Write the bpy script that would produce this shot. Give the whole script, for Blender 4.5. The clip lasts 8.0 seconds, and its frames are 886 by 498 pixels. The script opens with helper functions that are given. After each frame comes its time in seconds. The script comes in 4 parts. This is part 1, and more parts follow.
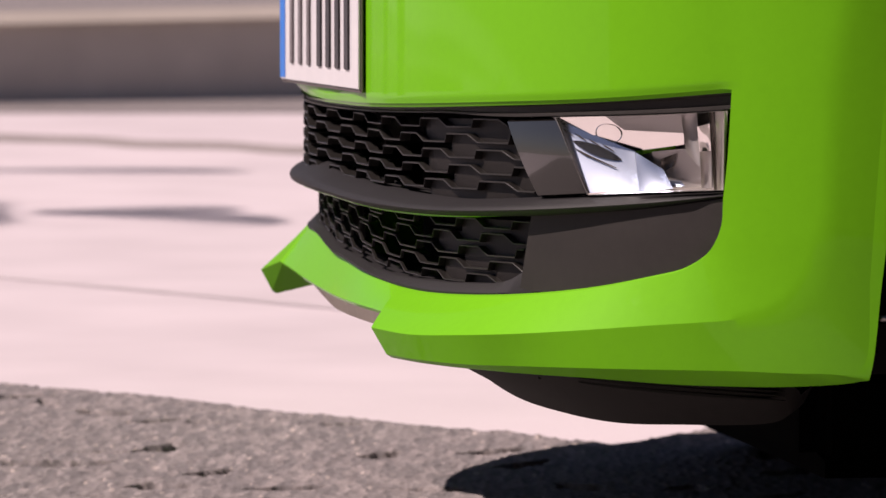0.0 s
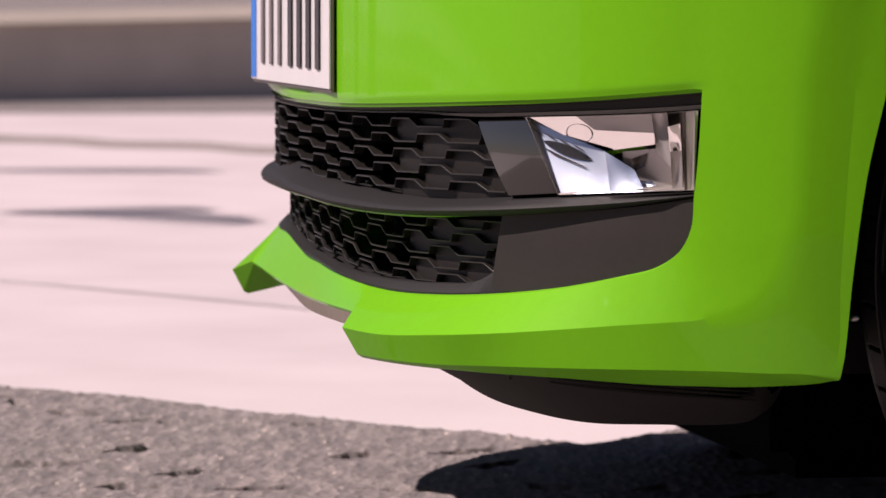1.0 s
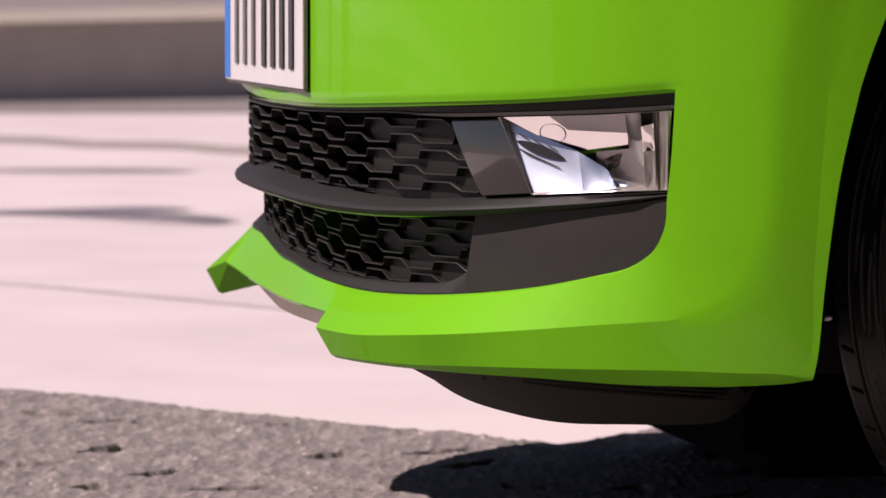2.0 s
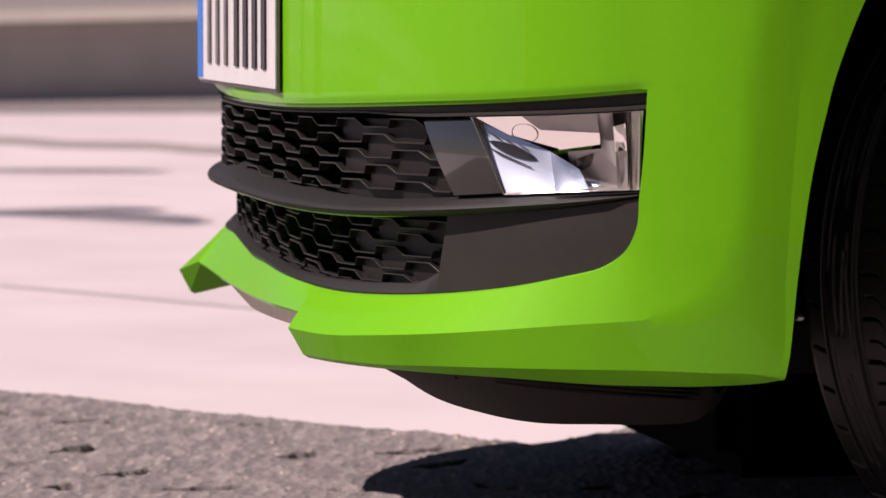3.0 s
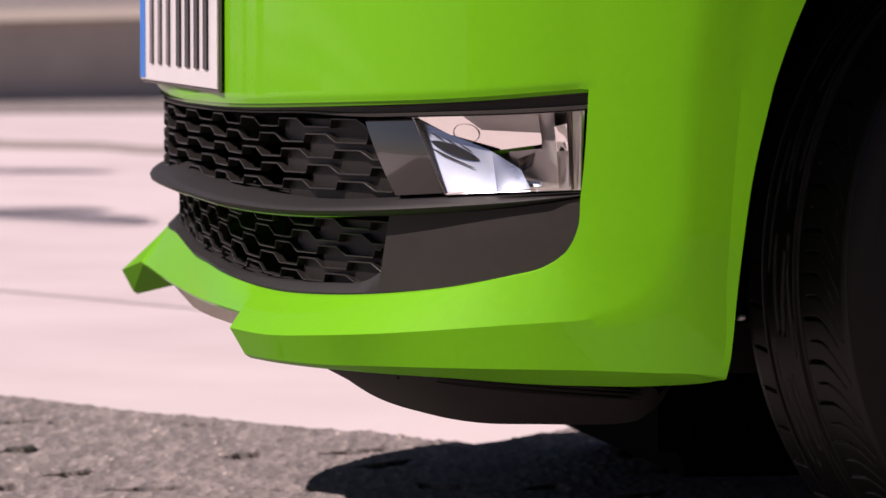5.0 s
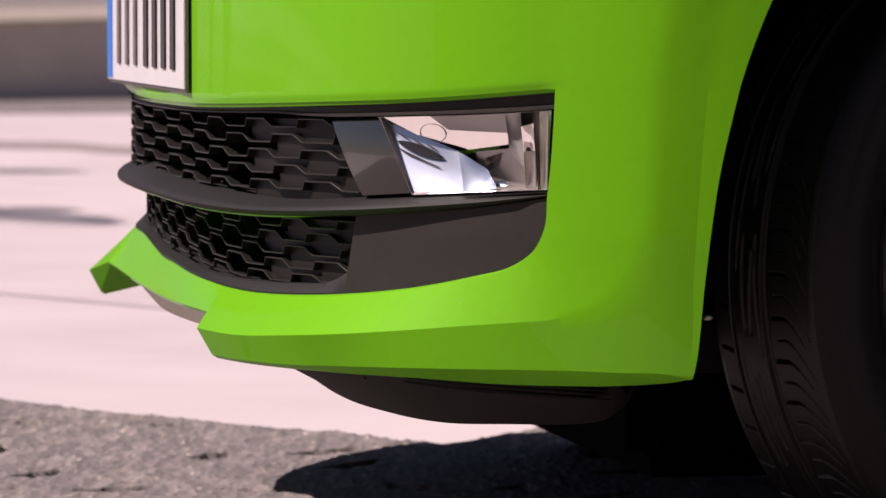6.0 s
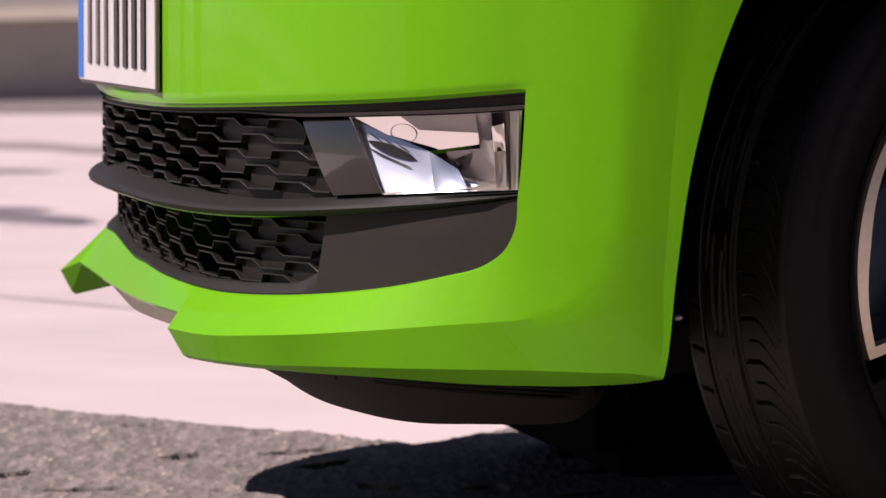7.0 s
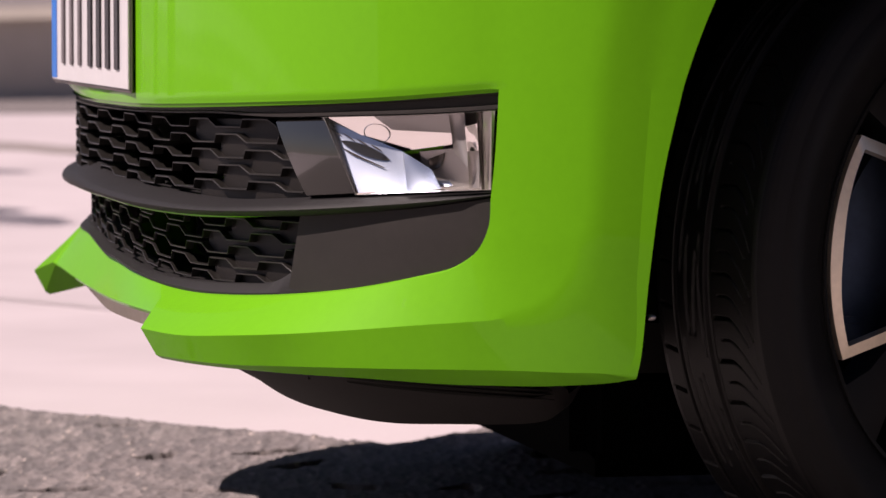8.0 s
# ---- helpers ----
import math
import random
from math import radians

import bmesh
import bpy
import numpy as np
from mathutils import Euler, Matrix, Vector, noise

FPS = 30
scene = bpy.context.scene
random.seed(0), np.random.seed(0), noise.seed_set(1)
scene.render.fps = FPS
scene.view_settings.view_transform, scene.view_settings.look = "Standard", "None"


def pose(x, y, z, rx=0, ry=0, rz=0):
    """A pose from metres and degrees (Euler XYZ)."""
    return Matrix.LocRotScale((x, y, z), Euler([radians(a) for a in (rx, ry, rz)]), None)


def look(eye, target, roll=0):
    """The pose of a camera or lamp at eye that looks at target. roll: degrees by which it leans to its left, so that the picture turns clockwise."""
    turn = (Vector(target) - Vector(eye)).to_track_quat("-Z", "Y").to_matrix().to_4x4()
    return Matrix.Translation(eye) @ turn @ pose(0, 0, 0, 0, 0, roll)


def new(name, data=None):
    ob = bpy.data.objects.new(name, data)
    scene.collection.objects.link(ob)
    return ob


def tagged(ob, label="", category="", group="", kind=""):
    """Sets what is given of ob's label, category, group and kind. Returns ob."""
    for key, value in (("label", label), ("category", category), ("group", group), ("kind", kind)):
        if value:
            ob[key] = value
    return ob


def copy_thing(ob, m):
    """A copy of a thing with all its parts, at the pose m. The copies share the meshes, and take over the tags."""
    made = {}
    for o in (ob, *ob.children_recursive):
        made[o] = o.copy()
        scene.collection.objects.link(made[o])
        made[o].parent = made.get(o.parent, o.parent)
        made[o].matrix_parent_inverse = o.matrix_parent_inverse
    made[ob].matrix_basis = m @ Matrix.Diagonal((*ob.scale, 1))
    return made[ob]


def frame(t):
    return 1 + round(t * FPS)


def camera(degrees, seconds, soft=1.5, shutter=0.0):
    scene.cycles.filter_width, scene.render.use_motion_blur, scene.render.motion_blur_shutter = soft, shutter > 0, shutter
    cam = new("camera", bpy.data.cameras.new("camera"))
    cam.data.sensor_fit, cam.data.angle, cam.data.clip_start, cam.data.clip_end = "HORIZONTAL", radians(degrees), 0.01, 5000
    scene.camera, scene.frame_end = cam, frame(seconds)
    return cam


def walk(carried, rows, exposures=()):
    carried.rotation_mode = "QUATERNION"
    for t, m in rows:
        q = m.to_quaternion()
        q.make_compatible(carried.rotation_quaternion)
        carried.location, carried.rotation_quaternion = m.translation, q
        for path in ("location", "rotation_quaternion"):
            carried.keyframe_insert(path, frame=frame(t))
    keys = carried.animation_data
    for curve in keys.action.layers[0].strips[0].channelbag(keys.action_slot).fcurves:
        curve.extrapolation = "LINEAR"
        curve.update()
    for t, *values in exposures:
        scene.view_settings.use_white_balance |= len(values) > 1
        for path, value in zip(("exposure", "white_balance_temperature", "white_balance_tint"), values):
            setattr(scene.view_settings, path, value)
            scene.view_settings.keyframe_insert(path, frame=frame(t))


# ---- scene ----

# ---------------------------------------------------------------- camera
cam = camera(11.48, 8.0)
cam.data.dof.use_dof = True
cam.data.dof.focus_distance = 3.95
cam.data.dof.aperture_fstop = 14
EYE, TILT = 0.54, -3.382
# seconds, turn to the right in degrees, slide to the right in metres, roll
SWEEP = [
    (0.0, 0.0, 0.0, 0.0), (0.5, 0.152, 0.0013, 0.0), (1.0, 0.337, 0.0029, 0.0), (1.5, 0.490, 0.0041, 0.0),
    (3.0, 0.966, 0.0082, 0.0), (3.5, 1.118, 0.0095, 0.0), (4.0, 1.297, 0.0110, 0.0), (4.5, 1.462, 0.0124, 0.0),
    (6.0, 2.025, 0.0171, 0.0), (6.5, 2.204, 0.0186, 0.0), (7.0, 2.363, 0.0200, 0.0), (7.5, 2.515, 0.0213, 0.0),
    (8.0, 2.673, 0.0226, 0.0),
]
walk(cam, [(t, pose(x, 0, EYE, 90 + TILT, roll, -turn)) for t, turn, x, roll in SWEEP],
     exposures=[(0.0, 0.28, 6900, 27), (8.0, 0.28, 6900, 27)])

# ---------------------------------------------------------------- daylight
SUN_DIR = Vector((-0.640, -0.118, 0.760)).normalized()
world = bpy.data.worlds.new("world")
scene.world = world
world.use_nodes = True
wn = world.node_tree
sky = wn.nodes.new("ShaderNodeTexSky")
sky.sky_type, sky.sun_disc = "NISHITA", False
sky.sun_elevation = math.asin(SUN_DIR.z)
sky.air_density, sky.dust_density = 0.5, 0.6
sky.sun_rotation = math.atan2(SUN_DIR.x, SUN_DIR.y)
wn.links.new(sky.outputs[0], wn.nodes["Background"].inputs[0])
wn.nodes["Background"].inputs[1].default_value = 0.05
sun = new("sun", bpy.data.lights.new("sun", "SUN"))
sun.data.energy, sun.data.angle, sun.data.color = 5.0, radians(0.55), (1.0, 0.94, 0.87)
sun.matrix_world = look(SUN_DIR * 30, (0, 0, 0))


# ---------------------------------------------------------------- materials
def mat(name, color, rough=0.5, metal=0.0, coat=0.0, vary=0.0, scale=40.0, bump=0.0, bump_scale=300.0, second=None, spec=0.5, coat_rough=0.03, coat_ior=1.38):
    m = bpy.data.materials.new(name)
    m.use_nodes = True
    nt = m.node_tree
    b = nt.nodes["Principled BSDF"]
    b.inputs["Base Color"].default_value = (*color, 1)
    b.inputs["Roughness"].default_value = rough
    b.inputs["Metallic"].default_value = metal
    b.inputs["Coat Weight"].default_value = coat
    b.inputs["Coat Roughness"].default_value = coat_rough
    b.inputs["Coat IOR"].default_value = coat_ior
    b.inputs["Specular IOR Level"].default_value = spec
    co = nt.nodes.new("ShaderNodeTexCoord")
    if vary or second:
        n = nt.nodes.new("ShaderNodeTexNoise")
        n.inputs["Scale"].default_value = scale
        n.inputs["Detail"].default_value = 6
        n2 = nt.nodes.new("ShaderNodeTexNoise")
        n2.inputs["Scale"].default_value = scale * 0.13
        nt.links.new(co.outputs["Object"], n.inputs["Vector"])
        nt.links.new(co.outputs["Object"], n2.inputs["Vector"])
        add = nt.nodes.new("ShaderNodeMath")
        add.operation = "ADD"
        nt.links.new(n.outputs["Fac"], add.inputs[0])
        nt.links.new(n2.outputs["Fac"], add.inputs[1])
        ramp = nt.nodes.new("ShaderNodeMapRange")
        ramp.inputs["From Min"].default_value, ramp.inputs["From Max"].default_value = 0.7, 1.3
        nt.links.new(add.outputs[0], ramp.inputs["Value"])
        mix = nt.nodes.new("ShaderNodeMix")
        mix.data_type = "RGBA"
        lo = second or tuple(c * (1 - vary) for c in color)
        mix.inputs["A"].default_value = (*lo, 1)
        mix.inputs["B"].default_value = (*color, 1)
        nt.links.new(ramp.outputs[0], mix.inputs["Factor"])
        nt.links.new(mix.outputs["Result"], b.inputs["Base Color"])
    if bump:
        n3 = nt.nodes.new("ShaderNodeTexNoise")
        n3.inputs["Scale"].default_value = bump_scale
        n3.inputs["Detail"].default_value = 3
        nt.links.new(co.outputs["Object"], n3.inputs["Vector"])
        bp = nt.nodes.new("ShaderNodeBump")
        bp.inputs["Strength"].default_value = bump
        bp.inputs["Distance"].default_value = 0.002
        nt.links.new(n3.outputs["Fac"], bp.inputs["Height"])
        nt.links.new(bp.outputs[0], b.inputs["Normal"])
    return m


PAINT = mat("green_paint", (0.120, 0.418, 0.004), 0.6, 0.03, 0.40, vary=0.05, scale=900, spec=0.10, coat_rough=0.04)
PLASTIC = mat("black_plastic", (0.024, 0.02, 0.018), 0.55, vary=0.25, scale=120, bump=0.25, bump_scale=1500, spec=0.35)
FIN = mat("grille_plastic", (0.0185, 0.0166, 0.0152), 0.36, spec=0.45, vary=0.3, scale=150, bump=0.15, bump_scale=900)
BLADE = mat("blade_plastic", (0.0150, 0.0135, 0.0147), 0.6, spec=0.35, vary=0.2, scale=90, bump=0.2, bump_scale=1500)
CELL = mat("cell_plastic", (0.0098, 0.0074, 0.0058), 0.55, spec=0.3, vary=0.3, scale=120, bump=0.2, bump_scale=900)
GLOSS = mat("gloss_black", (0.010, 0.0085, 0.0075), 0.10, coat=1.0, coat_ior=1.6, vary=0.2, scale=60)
# near-black: the shade of cavities and liners is put into the colour
DARK = mat("shade_black", (0.0018, 0.0018, 0.0018), 0.95, spec=0.03, vary=0.3, scale=30)
UNDER = mat("underbody_plastic", (0.0105, 0.0086, 0.0076), 0.65, spec=0.22, vary=0.35, scale=60, bump=0.2, bump_scale=500)
SPLIT = mat("grey_plastic", (0.22, 0.18, 0.15), 0.55, vary=0.3, scale=90, bump=0.2, bump_scale=700)
CHROME = mat("reflector_chrome", (0.86, 0.86, 0.88), 0.06, 1.0, vary=0.08, scale=50)
SATIN = mat("satin_metal", (0.60, 0.56, 0.54), 0.35, 0.7, vary=0.15, scale=60)
# blue of the reflected sky is put into the metal's colour
BRIGHT = mat("sky_tinted_reflector", (0.70, 0.78, 0.93), 0.27, 1.0, vary=0.08, scale=50)
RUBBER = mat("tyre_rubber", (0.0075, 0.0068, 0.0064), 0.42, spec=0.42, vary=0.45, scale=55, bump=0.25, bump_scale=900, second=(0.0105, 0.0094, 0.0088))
SHELF = mat("satin_reflector", (1.0, 0.95, 0.90), 0.07, 1.0, vary=0.06, scale=60)
# dark metal: stands in for dark reflections in the lamp, also on its rib
DARK_FACET = mat("dark_facet_metal", (0.16, 0.135, 0.12), 0.22, 0.6, vary=0.2, scale=60)
ALLOY = mat("machined_alloy", (1.0, 0.86, 0.68), 0.28, 0.75, vary=0.12, scale=200)
RIMBLACK = mat("rim_black", (0.005, 0.0046, 0.0046), 0.45, spec=0.25, vary=0.2, scale=50)
# darker copy of the tyre rubber, for the sidewall in shade
SHADED_RUBBER = mat("shaded_tyre_rubber", (0.0058, 0.0056, 0.0060), 0.5, spec=0.25, vary=0.3, scale=55, bump=0.15, bump_scale=900)
# blue stands in for the sky that the brake steel reflects
STEEL = mat("sky_tinted_steel", (0.13, 0.18, 0.28), 0.4, 0.8, vary=0.25, scale=80)
PLATE = mat("plate_white", (0.74, 0.72, 0.74), 0.35, coat=0.3, vary=0.06, scale=60)
BLUE = mat("plate_blue", (0.0, 0.17, 0.62), 0.4, coat=0.0, vary=0.1, scale=60)
HOLDER = mat("holder_grey", (0.22, 0.18, 0.16), 0.5, vary=0.2, scale=80)
GREYINK = mat("grey_plate_ink", (0.17, 0.145, 0.15), 0.4, vary=0.45, scale=70)
INK = mat("plate_ink", (0.025, 0.022, 0.025), 0.35, vary=0.2, scale=90)
CONCRETE = mat("concrete_pale", (0.600, 0.530, 0.548), 0.85, vary=0.17, scale=2.6, bump=0.3, bump_scale=120)
JOINT = mat("joint_filler", (0.548, 0.488, 0.500), 0.9, vary=0.25, scale=12)
OLDJOINT = mat("old_joint_filler", (0.30, 0.26, 0.245), 0.9, vary=0.3, scale=5)
WALLMAT = mat("wall_render", (0.76, 0.665, 0.575), 0.9, vary=0.18, scale=3.0, bump=0.3, bump_scale=60)
COPING = mat("coping_stone", (0.36, 0.315, 0.275), 0.85, vary=0.15, scale=4.0, bump=0.3, bump_scale=60)
SCREW = mat("screw_metal", (0.45, 0.42, 0.4), 0.35, 1.0, vary=0.1)
GLASSDARK = mat("window_dark", (0.015, 0.018, 0.02), 0.06, coat=1.0, vary=0.1)
BARK = mat("palm_bark", (0.2, 0.15, 0.11), 0.9, vary=0.4, scale=20, bump=0.5, bump_scale=80)
FROND = mat("palm_frond", (0.07, 0.12, 0.035), 0.5, vary=0.35, scale=6)


def asphalt_material():
    m = mat("asphalt", (0.135, 0.122, 0.12), 0.9)
    nt = m.node_tree
    b = nt.nodes["Principled BSDF"]
    co = nt.nodes.new("ShaderNodeTexCoord")
    vor = nt.nodes.new("ShaderNodeTexVoronoi")
    vor.inputs["Scale"].default_value = 95
    fine = nt.nodes.new("ShaderNodeTexNoise")
    fine.inputs["Scale"].default_value, fine.inputs["Detail"].default_value = 60, 5
    broad = nt.nodes.new("ShaderNodeTexNoise")
    broad.inputs["Scale"].default_value, broad.inputs["Detail"].default_value = 3.5, 4
    # speckle stretched in y, so that it looks round from the low camera
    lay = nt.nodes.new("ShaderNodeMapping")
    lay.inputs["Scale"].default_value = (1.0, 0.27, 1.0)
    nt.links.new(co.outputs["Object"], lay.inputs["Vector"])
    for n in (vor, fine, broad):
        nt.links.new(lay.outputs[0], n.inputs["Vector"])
    r1 = nt.nodes.new("ShaderNodeValToRGB")
    r1.color_ramp.elements[0].color, r1.color_ramp.elements[0].position = (0.146, 0.131, 0.131, 1), 0.3
    r1.color_ramp.elements[1].color, r1.color_ramp.elements[1].position = (0.216, 0.193, 0.191, 1), 0.7
    nt.links.new(fine.outputs["Fac"], r1.inputs["Fac"])
    r2 = nt.nodes.new("ShaderNodeValToRGB")
    r2.color_ramp.elements[0].color, r2.color_ramp.elements[0].position = (0.86, 0.86, 0.86, 1), 0.3
    r2.color_ramp.elements[1].color, r2.color_ramp.elements[1].position = (1.45, 1.40, 1.37, 1), 0.95
    nt.links.new(vor.outputs["Color"], r2.inputs["Fac"])
    mul = nt.nodes.new("ShaderNodeMix")
    mul.data_type, mul.blend_type = "RGBA", "MULTIPLY"
    mul.inputs["Factor"].default_value = 1
    nt.links.new(r1.outputs["Color"], mul.inputs["A"])
    nt.links.new(r2.outputs["Color"], mul.inputs["B"])
    r3 = nt.nodes.new("ShaderNodeMapRange")
    r3.inputs["To Min"].default_value, r3.inputs["To Max"].default_value = 0.88, 1.12
    nt.links.new(broad.outputs["Fac"], r3.inputs["Value"])
    mul2 = nt.nodes.new("ShaderNodeMix")
    mul2.data_type, mul2.blend_type = "RGBA", "MULTIPLY"
    mul2.inputs["Factor"].default_value = 1
    nt.links.new(mul.outputs["Result"], mul2.inputs["A"])
    nt.links.new(r3.outputs[0], mul2.inputs["B"])
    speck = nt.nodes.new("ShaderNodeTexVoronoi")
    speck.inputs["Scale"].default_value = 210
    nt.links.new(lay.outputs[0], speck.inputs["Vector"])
    r4 = nt.nodes.new("ShaderNodeValToRGB")
    r4.color_ramp.interpolation = "CONSTANT"
    r4.color_ramp.elements[0].color, r4.color_ramp.elements[0].position = (0.74, 0.74, 0.74, 1), 0.0
    r4.color_ramp.elements[1].color, r4.color_ramp.elements[1].position = (1.75, 1.68, 1.58, 1), 0.90
    for at, tone in ((0.18, 0.92), (0.38, 1.0), (0.70, 1.12)):
        el = r4.color_ramp.elements.new(at)
        el.color = (tone, tone, tone, 1)
    nt.links.new(speck.outputs["Color"], r4.inputs["Fac"])
    mul3 = nt.nodes.new("ShaderNodeMix")
    mul3.data_type, mul3.blend_type = "RGBA", "MULTIPLY"
    mul3.inputs["Factor"].default_value = 1
    nt.links.new(mul2.outputs["Result"], mul3.inputs["A"])
    nt.links.new(r4.outputs["Color"], mul3.inputs["B"])
    nt.links.new(mul3.outputs["Result"], b.inputs["Base Color"])
    bp = nt.nodes.new("ShaderNodeBump")
    bp.inputs["Strength"].default_value, bp.inputs["Distance"].default_value = 0.3, 0.003
    nt.links.new(vor.outputs["Distance"], bp.inputs["Height"])
    nt.links.new(bp.outputs[0], b.inputs["Normal"])
    return m


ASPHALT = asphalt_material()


def glass_material():
    m = bpy.data.materials.new("lamp_glass")
    m.use_nodes = True
    nt = m.node_tree
    nt.nodes.remove(nt.nodes["Principled BSDF"])
    clear = nt.nodes.new("ShaderNodeBsdfTransparent")
    clear.inputs[0].default_value = (0.98, 0.98, 0.98, 1)
    gloss = nt.nodes.new("ShaderNodeBsdfGlossy")
    gloss.inputs["Roughness"].default_value = 0.02
    fr = nt.nodes.new("ShaderNodeFresnel")
    fr.inputs["IOR"].default_value = 1.45
    mix = nt.nodes.new("ShaderNodeMixShader")
    nt.links.new(fr.outputs[0], mix.inputs[0])
    nt.links.new(clear.outputs[0], mix.inputs[1])
    nt.links.new(gloss.outputs[0], mix.inputs[2])
    nt.links.new(mix.outputs[0], nt.nodes["Material Output"].inputs["Surface"])
    return m


GLASS = glass_material()


# ---------------------------------------------------------------- mesh helpers
def part(name, bm, material, parent=None, label="", smooth=True, sharp=35):
    bmesh.ops.remove_doubles(bm, verts=bm.verts, dist=0.00005)
    bmesh.ops.recalc_face_normals(bm, faces=bm.faces)
    me = bpy.data.meshes.new(name)
    if smooth:
        lim = radians(sharp)
        for f in bm.faces:
            f.smooth = True
        for e in bm.edges:
            if len(e.link_faces) == 2 and e.calc_face_angle(0) > lim:
                e.smooth = False
    bm.to_mesh(me)
    bm.free()
    me.materials.append(material)
    ob = new(name, me)
    if parent:
        ob.parent = parent
    if label:
        tagged(ob, label)
    return ob


def loft(bm, rows, closed=False):
    grid = [[bm.verts.new(p) for p in row] for row in rows]
    for a, b in zip(grid, grid[1:]):
        n = len(a)
        for i in range(n if closed else n - 1):
            j = (i + 1) % n
            try:
                bm.faces.new((a[i], a[j], b[j], b[i]))
            except ValueError:
                pass
    return grid


def box(bm, x0, x1, y0, y1, z0, z1, m=None):
    v = [bm.verts.new((x, y, z)) for x in (x0, x1) for y in (y0, y1) for z in (z0, z1)]
    if m is not None:
        for q in v:
            q.co = m @ q.co
    for f in ((0, 1, 3, 2), (4, 6, 7, 5), (0, 4, 5, 1), (2, 3, 7, 6), (0, 2, 6, 4), (1, 5, 7, 3)):
        bm.faces.new([v[i] for i in f])
    return v


def spline(points, n=12):
    """Points along a smooth curve through the given ones, n steps between two."""
    p = [np.array(q, float) for q in points]
    p = [2 * p[0] - p[1], *p, 2 * p[-1] - p[-2]]
    out = []
    for i in range(1, len(p) - 2):
        a, b, c, d = p[i - 1:i + 3]
        for k in range(n):
            t = k / n
            out.append(0.5 * (2 * b + (c - a) * t + (2 * a - 5 * b + 4 * c - d) * t * t + (3 * b - a - 3 * c + d) * t ** 3))
    out.append(p[-2])
    return np.array(out)


def taut(points, n=12):
    """Like spline, but it swings less where the points lie unevenly."""
    p = [np.array(q, float) for q in points]
    p = [2 * p[0] - p[1], *p, 2 * p[-1] - p[-2]]
    out = []
    for i in range(1, len(p) - 2):
        a, b, c, d = p[i - 1:i + 3]
        t1 = np.linalg.norm(b - a) ** 0.5
        t2 = t1 + np.linalg.norm(c - b) ** 0.5
        t3 = t2 + np.linalg.norm(d - c) ** 0.5
        for k in range(n):
            t = t1 + (t2 - t1) * k / n
            a1, a2, a3 = a + (b - a) * t / t1, b + (c - b) * (t - t1) / (t2 - t1), c + (d - c) * (t - t2) / (t3 - t2)
            b1, b2 = a1 + (a2 - a1) * t / t2, a2 + (a3 - a2) * (t - t1) / (t3 - t1)
            out.append(b1 + (b2 - b1) * (t - t1) / (t2 - t1))
    out.append(p[-2])
    return np.array(out)


def curve(table):
    """A function through (s, value) pairs."""
    q = spline(table, 10)
    return lambda s: float(np.interp(abs(s), q[:, 0], q[:, 1]))


def ease(x, a, b):
    t = min(1.0, max(0.0, (x - a) / (b - a)))
    return t * t * (3 - 2 * t)


# ---------------------------------------------------------------- the car's plan line
# across the car from its middle, and back from its nose
NOSE = [(0, 0), (0.13, 0.003), (0.26, 0.012), (0.4, 0.035), (0.5, 0.06), (0.6, 0.1), (0.68, 0.16), (0.74, 0.235),
        (0.785, 0.32), (0.81, 0.40), (0.82, 0.50), (0.824, 0.65), (0.825, 0.85), (0.825, 1.0)]
half = spline([(-0.13, 0.003), *NOSE], 40)[40:]
PLAN = np.vstack([half[::-1] * [-1, 1], half[1:]])
kernel = np.exp(-0.5 * (np.arange(-60, 61) / 22.0) ** 2)
kernel /= kernel.sum()
fair = np.stack([np.convolve(PLAN[:, k], kernel, "same") for k in (0, 1)], 1)
PLAN[60:-60] = fair[60:-60]
ARC = np.concatenate([[0], np.cumsum(np.hypot(*np.diff(PLAN, axis=0).T))])
ARC = (ARC - ARC[len(half) - 1]) * 1.0075
TAN = np.gradient(PLAN, axis=0)
TAN /= np.hypot(*TAN.T)[:, None]
NORM = np.stack([TAN[:, 1], -TAN[:, 0]], 1)


def surf(s, z, o=0.0):
    """A place on the nose: s along the plan line, z up, o out of the skin."""
    o -= 0.03 * max(0.0, z - 0.33) * ease(abs(s), 0.45, 0.75)
    u = np.interp(s, ARC, PLAN[:, 0]) + o * np.interp(s, ARC, NORM[:, 0])
    w = np.interp(s, ARC, PLAN[:, 1]) + o * np.interp(s, ARC, NORM[:, 1])
    return Vector((w, -u, z))


# ---------------------------------------------------------------- ground
GROUND_Z = 0.015
LEVEL = 0.020


def road_z(y):
    """Road height, dipped to fit the car's shadow to the camera's view; it rises to the paving."""
    return -0.022 * ease(y, 4.16, 4.65) + (0.022 + LEVEL) * ease(y, 4.55, 5.8)


def edge_y(x):
    """Where the asphalt ends and the paving begins."""
    # last term lays dark asphalt where the car's shadow falls, to blacken it
    return 5.339 - 0.689 * x + 0.396 * x * x + 0.357 * x ** 3 + min(0.35, 1.35 * max(0.0, x - 0.205))


def paving_z(x, y):
    """The paving lies just under the asphalt's edge; its bed drops away beneath the asphalt."""
    return road_z(y) - 0.005 - 0.016 * ease(edge_y(max(-1.2, min(1.0, x))) - y, 0.03, 0.08)


bm = bmesh.new()
cols = [-400, -20, -2.4, *np.linspace(-1.3, 1.0, 70), 2.4, 20, 400]
loft(bm, [[(x, y, paving_z(x, y)) for x in cols] for y in (-400, -10, 3.85, 4.15, *np.arange(4.2, 7.0, 0.025), 30, 600)])
